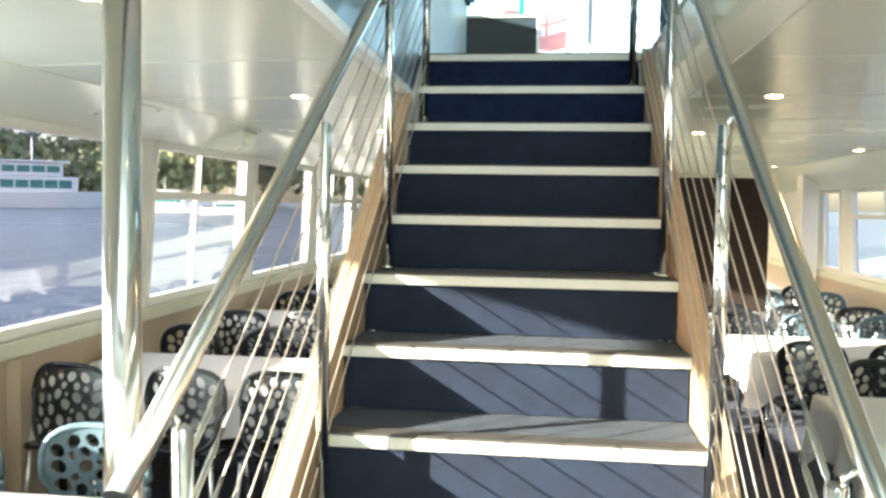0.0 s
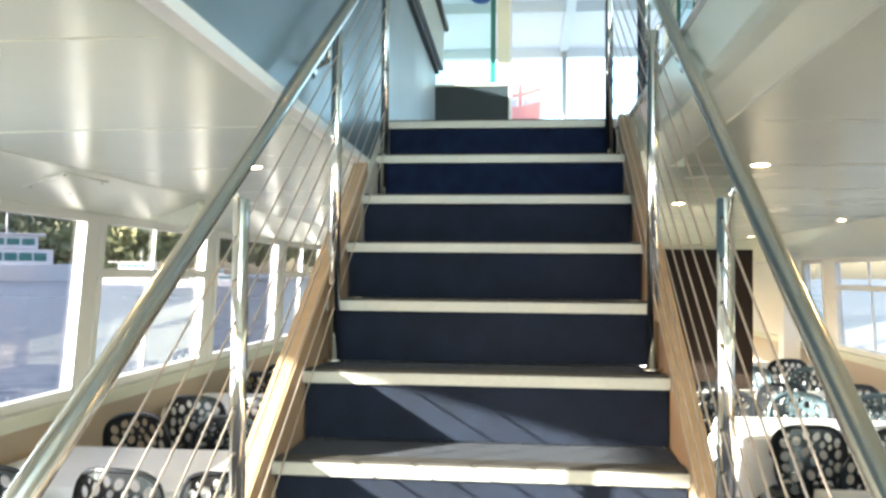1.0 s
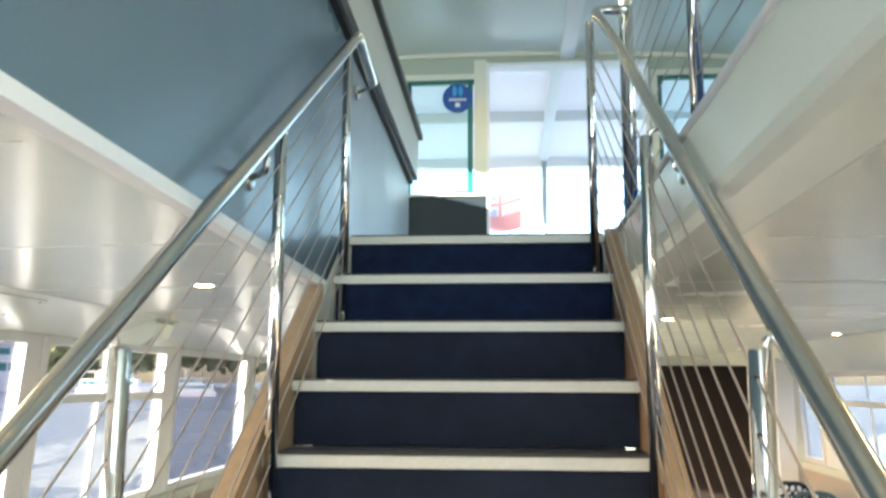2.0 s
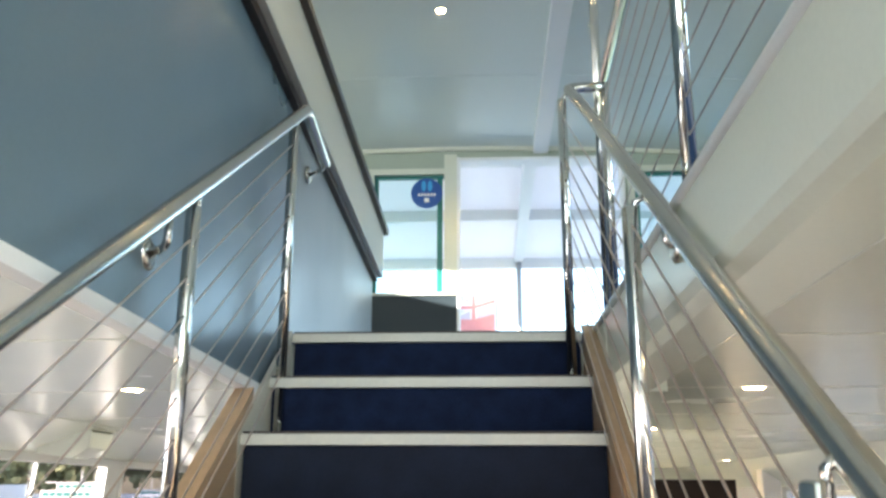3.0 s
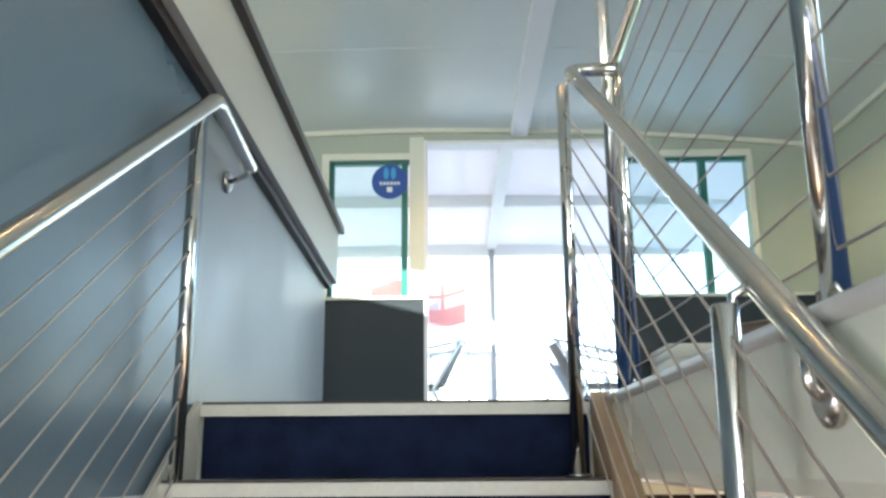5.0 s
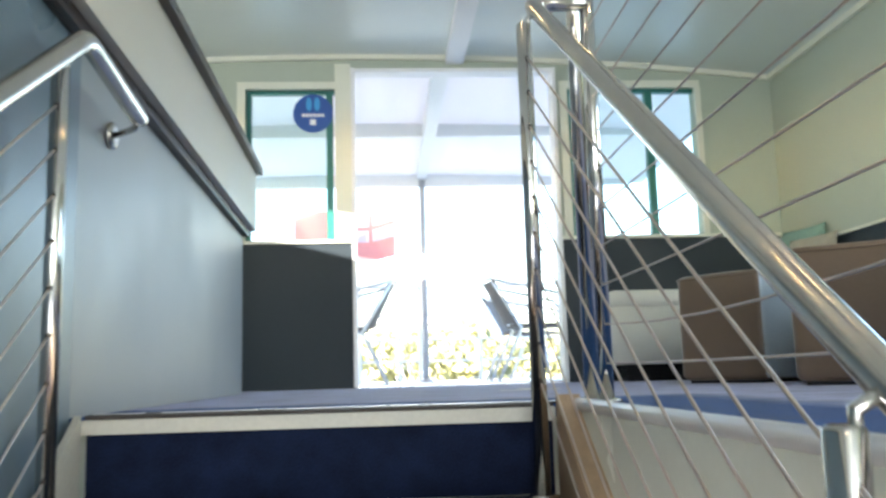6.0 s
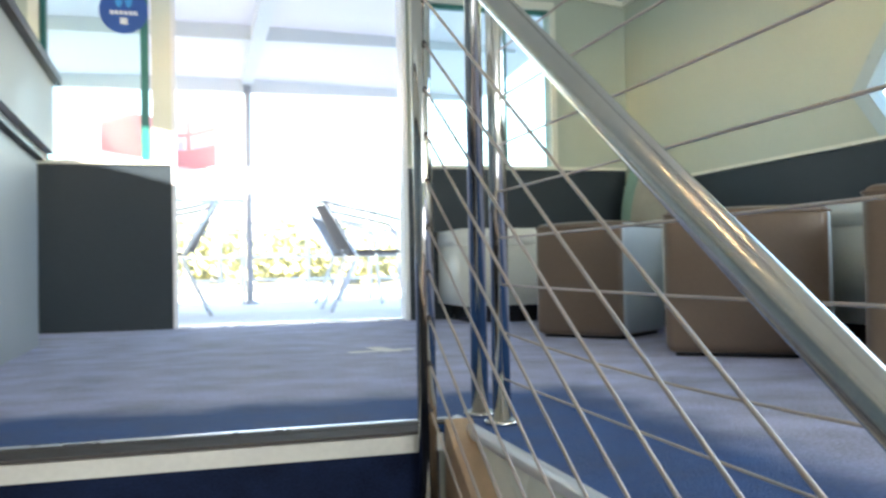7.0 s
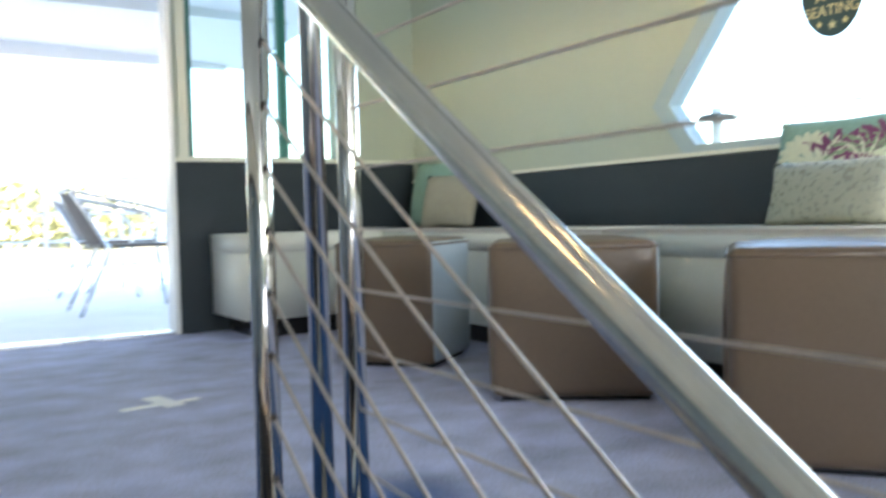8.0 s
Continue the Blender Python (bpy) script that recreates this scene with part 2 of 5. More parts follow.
def tube(bm, pts, r, seg=12, closed=False):
    """A round bar swept along points; r may be one radius or one for each point."""
    pts = [Vector(p) for p in pts]
    rad = r if isinstance(r, (list, tuple)) else [r] * len(pts)
    rings, side = [], None
    for i, p in enumerate(pts):
        a = pts[i - 1] if i else pts[0]
        b = pts[i + 1] if i + 1 < len(pts) else pts[-1]
        d = (b - a).normalized()
        if side is None:
            side = d.orthogonal().normalized()
        side = (side - side.dot(d) * d).normalized()
        up = d.cross(side)
        rings.append([bm.verts.new(p + rad[i] * (math.cos(2 * math.pi * k / seg) * side + math.sin(2 * math.pi * k / seg) * up)) for k in range(seg)])
    for a, b in zip(rings, rings[1:]):
        for k in range(seg):
            f = bm.faces.new((a[k], a[(k + 1) % seg], b[(k + 1) % seg], b[k]))
            f.smooth = True
    bm.faces.new(rings[0][::-1])
    bm.faces.new(rings[-1])


def bevel(bm, w, seg=2, angle=0.6):
    edges = [e for e in bm.edges if len(e.link_faces) == 2 and e.calc_face_angle(0) > angle]
    bmesh.ops.bevel(bm, geom=edges, offset=w, segments=seg, affect="EDGES", profile=0.5)


def prism(bm, outline, axis, lo, hi):
    """A plate: a flat outline of (u, v) pairs, pushed from lo to hi along an axis."""
    def at(u, v, w):
        return {"x": (w, u, v), "y": (u, w, v), "z": (u, v, w)}[axis]
    a = [bm.verts.new(at(u, v, lo)) for u, v in outline]
    b = [bm.verts.new(at(u, v, hi)) for u, v in outline]
    n = len(a)
    bm.faces.new(a)
    bm.faces.new(b[::-1])
    for i in range(n):
        bm.faces.new((a[i], b[i], b[(i + 1) % n], a[(i + 1) % n]))


def mesh_of(name, bm, material, smooth=False):
    bmesh.ops.recalc_face_normals(bm, faces=bm.faces)
    me = bpy.data.meshes.new(name)
    bm.to_mesh(me)
    bm.free()
    me.materials.append(material)
    if smooth:
        me.polygons.foreach_set("use_smooth", [True] * len(me.polygons))
    return me


def part(name, bm, material, parent=None, label="", smooth=False):
    ob = new(name, mesh_of(name, bm, material, smooth))
    if parent:
        ob.parent = parent
    return tagged(ob, label)


def piece(name, me, parent, m):
    ob = new(name, me)
    ob.parent = parent
    ob.matrix_basis = m
    return ob


def thing(name, label, category, group="", kind="", at=None):
    ob = new(name)
    ob.empty_display_size = 0.1
    if at:
        ob.matrix_basis = at
    return tagged(ob, label, category, group, kind)


def boxed(name, dims, material, parent=None, label="", w=0.0, m=None):
    bm = bmesh.new()
    box(bm, *dims, m)
    if w:
        bevel(bm, w)
    return part(name, bm, material, parent, label)


def setting(name, dims, material, label, w=0.0, category="wall"):
    return tagged(boxed(name, dims, material, w=w), label, category, kind="structure")


# ---- plan ----
RISE, RUN = 0.19, 0.28
LOW = -13 * RISE  # lower deck
X0, X1 = 0.006, 1.003  # stair width
AFT = 3.16
PORT, STAR = -2.25, 4.4  # lower cabin, wider than the one above it
UPORT, USTAR = -2.2, 3.085  # upper cabin
CX = 0.5


def ceil_low(x):
    return -0.108 - 0.005 * (x - CX) ** 2 * (x < CX)


def ceil_up(x):
    return 2.01 - 0.0215 * (x - CX) ** 2


# ---- decks and ceilings ----
def deck_plate(name, rects, z0, z1, material, label):
    bm = bmesh.new()
    for x0, x1, y0, y1 in rects:
        box(bm, x0, x1, y0, y1, z0, z1)
    return tagged(part(name, bm, material), label, "floor", kind="structure")


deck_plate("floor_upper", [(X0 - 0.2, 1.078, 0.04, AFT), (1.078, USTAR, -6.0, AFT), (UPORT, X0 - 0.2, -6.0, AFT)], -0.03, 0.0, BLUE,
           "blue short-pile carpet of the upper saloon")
deck_plate("floor_lower", [(PORT, STAR, -7.0, 12.0)], LOW - 0.05, LOW, GREYC, "dark grey carpet of the lower dining saloon")


def camber(name, fn, thick, x0, x1, y0, y1, material, label, hole=None, n=28):
    """A bowed ceiling, with a hole where the stairs come through."""
    bm = bmesh.new()
    xs = [x0 + (x1 - x0) * i / n for i in range(n + 1)]
    spans = [(y0, y1)]
    if hole:
        xs = sorted(xs + [hole[0], hole[1]])
    for a, b in zip(xs, xs[1:]):
        mid = (a + b) / 2
        cuts = [(y0, hole[2]), (hole[3], y1)] if hole and hole[0] < mid < hole[1] else spans
        for ya, yb in cuts:
            v = [bm.verts.new(c) for c in ((a, ya, fn(a)), (b, ya, fn(b)), (b, yb, fn(b)), (a, yb, fn(a)),
                                           (a, ya, fn(a) + thick), (b, ya, fn(b) + thick), (b, yb, fn(b) + thick), (a, yb, fn(a) + thick))]
            for f in ((0, 1, 2, 3), (4, 7, 6, 5), (0, 4, 5, 1), (1, 5, 6, 2), (2, 6, 7, 3), (3, 7, 4, 0)):
                bm.faces.new([v[i] for i in f])
    bmesh.ops.remove_doubles(bm, verts=bm.verts, dist=0.0005)
    return tagged(part(name, bm, material), label, "ceiling", kind="structure")


camber("ceiling_lower", ceil_low, 0.03, PORT, STAR, -7.0, 12.0, CREAM_GLOSS, "glossy cream lower saloon ceiling with a gentle camber", (-0.06, 1.28, -4.9, 0.05))
camber("ceiling_upper", ceil_up, 0.04, UPORT, USTAR, -6.0, AFT, CEIL_UP, "pale satin upper saloon ceiling panels")

# ceiling beam, panel joints and cornice of the upper saloon
setting("beam_upper", (1.04, 1.15, -6.0, AFT - 0.002, ceil_up(1.15) - 0.05, ceil_up(1.04) - 0.002), WHITE, "white boxed ceiling beam", 0.008, "beam")
JOINTS = [UPORT + (USTAR - UPORT) * i / 28 for i in range(29)]
for y in (-4.2, -2.1, -0.05, 1.97):
    bm = bmesh.new()
    for a, b in zip(JOINTS, JOINTS[1:]):
        if not (a < 1.15 and b > 1.04):
            v = [bm.verts.new(c) for c in ((a, y, ceil_up(a) - 0.003), (b, y, ceil_up(b) - 0.003), (b, y + 0.016, ceil_up(b) - 0.003), (a, y + 0.016, ceil_up(a) - 0.003),
                                           (a, y, ceil_up(a) + 0.002), (b, y, ceil_up(b) + 0.002), (b, y + 0.016, ceil_up(b) + 0.002), (a, y + 0.016, ceil_up(a) + 0.002))]
            for f in ((0, 1, 2, 3), (4, 7, 6, 5), (0, 4, 5, 1), (1, 5, 6, 2), (2, 6, 7, 3), (3, 7, 4, 0)):
                bm.faces.new([v[i] for i in f])
    tagged(part("trim_ceiling", bm, CEIL_UP), "narrow ceiling joint strip", "trim", kind="structure")
LOW_JOINTS = [PORT + 0.5 + (STAR - PORT - 1.0) * i / 28 for i in range(29)]
for y in [-4.3 + 1.25 * i for i in range(10)]:
    bm = bmesh.new()
    for a, b in zip(LOW_JOINTS, LOW_JOINTS[1:]):
        if y > 0.05 or b < -0.1 or a > 1.3:
            v = [bm.verts.new((x, yy, ceil_low(x) + dz)) for dz in (-0.002, 0.003) for x, yy in ((a, y), (b, y), (b, y + 0.009), (a, y + 0.009))]
            for f in ((0, 1, 2, 3), (4, 7, 6, 5), (0, 4, 5, 1), (1, 5, 6, 2), (2, 6, 7, 3), (3, 7, 4, 0)):
                bm.faces.new([v[k] for k in f])
    tagged(part("trim_ceiling_lower", bm, CREAM), "thin joint strip between the ceiling panels", "trim", kind="structure")
bm = bmesh.new()
for i in range(24):
    a, b = UPORT + (USTAR - UPORT) * i / 24, UPORT + (USTAR - UPORT) * (i + 1) / 24
    v = [bm.verts.new((x, y, ceil_up(x) + dz)) for dz in (-0.03, 0.006) for x, y in ((a, AFT - 0.03), (b, AFT - 0.03), (b, AFT - 0.001), (a, AFT - 0.001))]
    for f in ((0, 3, 2, 1), (4, 5, 6, 7), (0, 1, 5, 4), (2, 3, 7, 6)):
        bm.faces.new([v[k] for k in f])
bmesh.ops.remove_doubles(bm, verts=bm.verts, dist=0.0005)
tagged(part("trim_cornice", bm, CREAM), "cream cornice strip along the aft wall", "trim", kind="structure")
setting("trim_cornice_side", (USTAR - 0.03, USTAR - 0.001, -6.0, AFT - 0.03, ceil_up(USTAR) - 0.03, ceil_up(USTAR) + 0.004), CREAM, "cream cornice strip along the side wall", 0, "trim")

# ---- deck edge beside the stairs ----
bm = bmesh.new()
prism(bm, [(1.052, 0.003), (1.056, -0.17), (1.068, -0.19), (1.1, -0.2), (1.23, -0.2), (1.262, -0.185), (1.3, -0.09), (1.3, -0.031), (1.077, -0.031), (1.077, 0.003)], "y", -4.9, 0.044)
tagged(part("deck_fascia", bm, CREAM_GLOSS), "glossy cream sloping edge of the upper deck beside the stairwell", "fascia", kind="structure")
bm = bmesh.new()
tube(bm, [(1.056, -4.9, 0.0), (1.056, 0.06, 0.0)], 0.014, 10)
tagged(part("trim_deck_edge", bm, WHITE), "white rounded nosing on the deck edge", "trim", kind="structure")
setting("fascia_fore", (-0.06, 1.2, -4.93, -4.9, -0.2, 0.0), CREAM_GLOSS, "cream fore edge of the stairwell")
setting("fascia_aft", (-0.06, 1.3, 0.046, 0.07, -0.2, -0.031), CREAM_GLOSS, "cream aft edge of the stairwell under the deck")

# ---- upper saloon: aft wall ----
W0, W1 = AFT, AFT + 0.09
DX0, DX1, DTOP = 0.462, 1.708, 1.922
WL0, WL1, WR0, WR1, SILL, HEAD = -0.172, 0.362, 1.785, 2.592, 0.862, 1.795
bm = bmesh.new()
for x0, x1, z0, z1 in ((UPORT, WL0, 0.0, 2.1), (WL0, WL1, 0.0, SILL), (WL0, WL1, HEAD, 2.1), (WL1, DX0, 0.0, 2.1), (DX0, DX1, DTOP, 2.1),
                       (DX1, WR0, 0.0, 2.1), (WR0, WR1, 0.0, SILL), (WR0, WR1, HEAD, 2.1), (WR1, USTAR + 0.1, 0.0, 2.1)):
    box(bm, x0, x1, W0, W1, z0, z1)
bmesh.ops.remove_doubles(bm, verts=bm.verts, dist=0.0005)
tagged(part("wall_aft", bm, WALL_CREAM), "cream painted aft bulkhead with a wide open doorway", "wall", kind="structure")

tagged(boxed("dado_aft_port", (UPORT, DX0 - 0.006, W0 - 0.03, W0 - 0.001, 0.001, 0.845), DADO), "charcoal dado panel beside the doorway", "dado", kind="structure")
tagged(boxed("dado_aft_star", (DX1 + 0.006, USTAR - 0.03, W0 - 0.03, W0 - 0.001, 0.001, 0.845), DADO), "charcoal dado panel behind the bench", "dado", kind="structure")
setting("sill_aft_port", (UPORT, DX0 - 0.006, W0 - 0.045, W0 - 0.001, 0.847, 0.866), CREAM, "cream ledge on the dado", 0.004, "sill")
setting("sill_aft_star", (DX1 + 0.006, USTAR - 0.03, W0 - 0.045, W0 - 0.001, 0.847, 0.866), CREAM, "cream ledge on the dado", 0.004, "sill")

jamb = thing("door_frame", "white frame of the open doorway to the aft deck", "door frame", kind="structure")
boxed("jamb", (DX0 - 0.004, DX0 + 0.018, W0 - 0.036, W1 + 0.01, 0.001, DTOP), WHITE, jamb, w=0.003)
boxed("jamb", (DX1 - 0.018, DX1 + 0.004, W0 - 0.036, W1 + 0.01, 0.001, DTOP), WHITE, jamb, w=0.003)
boxed("head", (DX0 + 0.018, DX1 - 0.018, W0 - 0.012, W1 + 0.01, DTOP - 0.018, DTOP + 0.004), WHITE, jamb, w=0.003)
boxed("threshold", (DX0 + 0.018, DX1 - 0.018, W0 - 0.02, W1 + 0.01, 0.001, 0.014), ALU, jamb, "scuffed metal threshold", w=0.003)
boxed("architrave", (DX0 - 0.1, DX0 - 0.005, W0 - 0.018, W0 - 0.001, 0.868, DTOP + 0.03), CREAM, jamb, w=0.004)


def aft_window(name, x0, x1, bars, label):
    win = thing(name, label, "window", kind="structure")
    boxed("window_frame", (x0 - 0.05, x1 + 0.03, W0 - 0.016, W0 - 0.001, HEAD, HEAD + 0.045), CREAM, win, w=0.004)
    boxed("window_frame", (x0 - 0.05, x0, W0 - 0.016, W0 - 0.001, SILL + 0.003, HEAD), CREAM, win, w=0.004)
    boxed("window_frame", (x1, x1 + 0.035, W0 - 0.016, W0 - 0.001, SILL + 0.003, HEAD), CREAM, win, w=0.004)
    boxed("head_rail", (x0, x1, W0 + 0.02, W0 + 0.06, HEAD - 0.022, HEAD), TEAL, win, "teal window rail", 0.003)
    boxed("bottom_rail", (x0, x1, W0 + 0.02, W0 + 0.06, SILL, SILL + 0.014), CREAM, win, w=0.002)
    for a, b in bars:
        boxed("mullion", (a, b, W0 + 0.015, W0 + 0.065, SILL + 0.014, HEAD - 0.022), TEAL, win, "teal window upright", 0.003)
    edges = [x0] + [v for a, b in bars for v in (a, b)] + [x1]
    for a, b in zip(edges[0::2], edges[1::2]):
        if b - a > 0.03:
            p = boxed("pane", (a, b, W0 + 0.036, W0 + 0.042, SILL + 0.014, HEAD - 0.022), PANE_TEAL, win)
            p.visible_shadow = False
    return win


aft_window("window_aft_port", WL0, WL1, [(WL0 + 0.002, WL0 + 0.03), (0.308, 0.348)], "teal framed sliding window looking onto the aft deck")
aft_window("window_aft_star", WR0, WR1, [(WR0 + 0.002, WR0 + 0.035), (2.28, 2.325)], "teal framed sliding window beside the doorway")

# ---- upper saloon: side walls ----
HEX = [(1.225, 0.945), (1.08, 0.762), (-0.75, 0.762), (-0.9, 0.945), (-0.42, 1.55), (0.745, 1.55)]
bm = bmesh.new()
outer = [(AFT + 0.09, -0.1), (-6.1, -0.1), (-6.1, 2.0), (AFT + 0.09, 2.0)]
loops = []
for ring in (outer, HEX):
    vs = [bm.verts.new((USTAR, y, z)) for y, z in ring]
    loops += [bm.edges.new((vs[i], vs[(i + 1) % len(vs)])) for i in range(len(vs))]
bmesh.ops.triangle_fill(bm, edges=loops, use_beauty=True)
ext = bmesh.ops.extrude_face_region(bm, geom=bm.faces[:])
bmesh.ops.translate(bm, verts=[v for v in ext["geom"] if isinstance(v, bmesh.types.BMVert)], vec=(0.08, 0, 0))
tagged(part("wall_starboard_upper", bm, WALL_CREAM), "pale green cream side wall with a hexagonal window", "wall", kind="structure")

win = thing("window_hexagon", "hexagonal side window in a blue-grey metal frame", "window", kind="structure")
hc = (sum(p[0] for p in HEX) / 6, sum(p[1] for p in HEX) / 6)


def grown(ring, d):
    """The ring moved outwards by d along its edge normals."""
    out, n = [], len(ring)
    for i in range(n):
        p, a, b = Vector(ring[i]), Vector(ring[i - 1]), Vector(ring[(i + 1) % n])
        u, w = (p - a).normalized(), (b - p).normalized()
        n1, n2 = Vector((-u.y, u.x)), Vector((-w.y, w.x))
        if n1.dot(p - Vector(hc)) < 0:
            n1, n2 = -n1, -n2
        bis = (n1 + n2).normalized()
        out.append(tuple(p + bis * d / max(bis.dot(n1), 0.4)))
    return out


ins, outs = grown(HEX, -0.02), grown(HEX, 0.045)
for i in range(6):
    j = (i + 1) % 6
    bm = bmesh.new()
    prism(bm, [ins[i], ins[j], outs[j], outs[i]], "x", USTAR - 0.025, USTAR + 0.05)
    bevel(bm, 0.006, 1)
    part("window_frame", bm, FRAME_BLUE, win)
bm = bmesh.new()
prism(bm, ins, "x", USTAR + 0.012, USTAR + 0.018)
part("pane", bm, PANE, win).visible_shadow = False

SD = 0.738
tagged(boxed("dado_side", (USTAR - 0.028, USTAR - 0.001, -6.0, AFT - 0.031, 0.001, SD), DADO), "charcoal dado panel along the side wall", "dado", kind="structure")
setting("sill_side", (USTAR - 0.04, USTAR - 0.001, -6.0, AFT - 0.031, SD + 0.001, SD + 0.016), CREAM, "cream ledge on the side dado", 0.004, "sill")

bm = bmesh.new()
for y0, y1, z0, z1 in ((-6.1, AFT + 0.09, -0.1, 0.95), (-6.1, AFT + 0.09, 1.7, 2.0), (-6.1, -3.3, 0.95, 1.7), (-1.2, 0.9, 0.95, 1.7), (0.9, 2.5, 0.95, 1.42), (2.5, AFT + 0.09, 0.95, 1.7)):
    box(bm, UPORT - 0.08, UPORT, y0, y1, z0, z1)
tagged(part("wall_port_upper", bm, CREAM), "cream port wall with long window openings", "wall", kind="structure")
# unseen bulkhead; its wide gap is added for the fore fill lamp
bm = bmesh.new()
for x0, x1, z0, z1 in ((UPORT, USTAR, -0.1, 0.6), (UPORT, USTAR, 1.8, 2.05), (UPORT, -0.9, 0.6, 1.8), (2.9, USTAR, 0.6, 1.8)):
    box(bm, x0, x1, -6.1, -6.0, z0, z1)
tagged(part("wall_fore_upper", bm, CREAM), "cream fore bulkhead of the upper saloon", "wall", kind="structure")

# ---- bar counter along the port side of the stairs ----
PX = -0.031
bar = thing("bar_counter", "slate blue bar counter with varnished dark wood edges beside the stairs", "counter")


def slab(name, xa, xb, y0, y1, lo, hi, material, label="", lean=0.008, w=0.0, n=1):
    """A long board whose bottom and top may climb along y: lo and hi are (height at y = 0, slope)."""
    bm = bmesh.new()
    v = []
    for y in (y0, y1):
        v += [bm.verts.new(c) for c in ((xa - lean * y, y, lo[0] + lo[1] * y), (xb - lean * y, y, lo[0] + lo[1] * y),
                                        (xb - lean * y, y, hi[0] + hi[1] * y), (xa - lean * y, y, hi[0] + hi[1] * y))]
    for f in ((0, 3, 2, 1), (4, 5, 6, 7), (0, 1, 5, 4), (1, 2, 6, 5), (2, 3, 7, 6), (3, 0, 4, 7)):
        bm.faces.new([v[i] for i in f])
    if w:
        bevel(bm, w, 2)
    return part(name, bm, material, bar, label)


BAR_Y0, BAR_Y1 = -5.2, 2.33
# the change of colour at y = 0 stands in for the light
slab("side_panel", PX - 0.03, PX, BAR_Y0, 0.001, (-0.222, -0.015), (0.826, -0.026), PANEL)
slab("front_panel", PX - 0.55, PX, 0.0015, BAR_Y1, (0.001, 0), (0.826, -0.026), PANEL_LIT, "bar front panel, daylight put into its pale grey-blue")
slab("lower_edge", PX - 0.03, PX + 0.028, BAR_Y0, BAR_Y1 + 0.02, (0.827, -0.026), (0.863, -0.026), DARKWOOD, "dark varnished wood edge", w=0.008)
slab("upper_panel", PX - 0.6, PX + 0.055, BAR_Y0, BAR_Y1 + 0.07, (0.864, -0.026), (1.143, -0.02), BARTOP, "pale beige upper panel")
slab("counter_edge", PX - 0.62, PX + 0.085, BAR_Y0, BAR_Y1 + 0.1, (1.144, -0.02), (1.18, -0.02), DARKWOOD, "dark varnished wood counter edge", w=0.01)
slab("bottom_trim", PX - 0.03, PX + 0.012, BAR_Y0, -0.3, (-0.253, -0.015), (-0.223, -0.015), WHITE, "white edge trim", w=0.003)
setting("fascia_port", (PX - 0.1, PX - 0.036, BAR_Y0, 0.04, -0.2, -0.031), CREAM_GLOSS, "cream edge of the deck under the bar")

# ---- staircase ----
stairs = thing("staircase", "navy carpeted staircase with cream nosings and oak strings", "staircase", kind="structure")


def shared(name, dims, material, w=0.0):
    bm = bmesh.new()
    box(bm, *dims)
    if w:
        bevel(bm, w, 1)
    return mesh_of(name, bm, material)


me_riser = shared("riser", (X0, X1, 0.0, 0.012, -RISE, -0.034), NAVY_WORN)
me_riser_new = shared("riser", (X0, X1, 0.0, 0.012, -RISE, -0.034), NAVY)
me_tread = shared("tread", (X0, X1, 0.045, RUN + 0.012, -0.03, -0.004), NAVY_WORN)
me_nose = shared("nosing", (X0 - 0.004, X1 + 0.004, -0.022, 0.012, -0.034, -0.004), NOSE, 0.004)
me_grip = shared("grip_strip", (X0, X1, -0.018, 0.045, -0.003, 0.003), RUBBER)
for k in range(13):
    m = Matrix.Translation((0, -k * RUN, -k * RISE))
    piece("riser", me_riser if k > 1 else me_riser_new, stairs, m)  # the two top steps have newer carpet
    piece("nosing", me_nose, stairs, m)
    piece("grip_strip", me_grip, stairs, m)
    if k:
        piece("tread", me_tread, stairs, m)
boxed("landing_trim", (X0 - 0.02, 1.045, 0.076, 0.09, 0.0005, 0.006), ALU, stairs, "thin bright metal strip")
boxed("landing_edge", (X0 - 0.02, 1.045, 0.045, 0.075, 0.0005, 0.004), RUBBER, stairs, "worn dark metal strip")


def string_board(x0, x1, drop, rise, y0, y1, material, label):
    bm = bmesh.new()
    s = RISE / RUN
    prism(bm, [(y0, y0 * s + rise), (y1, y1 * s + rise), (y1, y1 * s - drop), (y0, y0 * s - drop)], "x", x0, x1)
    bevel(bm, 0.006, 2)
    return part("string", bm, material, stairs, label)


string_board(X1 + 0.006, X1 + 0.058, 0.30, 0.035, -3.62, -0.02, OAK, "light oak string board")
string_board(X0 - 0.062, X0 - 0.006, 0.30, 0.075, -3.62, -0.47, OAK, "light oak string board")
string_board(X0 - 0.02, X0 - 0.005, 0.28, 0.02, -0.6, -0.02, NOSE, "cream inner string")
boxed("soffit", (X0 + 0.02, X1 - 0.02, -3.6, 0.0, -0.012, 0.0), CREAM, stairs,
      m=Matrix.Translation((0, 0, -0.30)) @ Matrix.Rotation(math.atan2(RISE, RUN), 4, "X") @ Matrix.Diagonal((1, 1.2, 1, 1)))

# plain board closing the space under the flight
bm = bmesh.new()
prism(bm, [(-2.0, LOW + 0.001), (1.2, LOW + 0.001), (1.2, -0.1), (0.2, -0.1), (-2.0, -1.9)], "x", 0.45, 0.5)
tagged(part("wall_under_stairs", bm, BROWN), "dark board closing the space under the stairs", "wall", kind="structure")

# ---- railings ----
S_R, S_L = 0.669, 0.669


def rail_r(y):
    k = max(0.0, (y + 0.5) / 0.5)
    e = max(0.0, 1 + y)
    return Vector((1.016 - 0.009 * y - 0.035 * k ** 2 + 0.013 * e, y, 0.899 + S_R * y + 0.035 * k ** 2 - 0.006 * e))


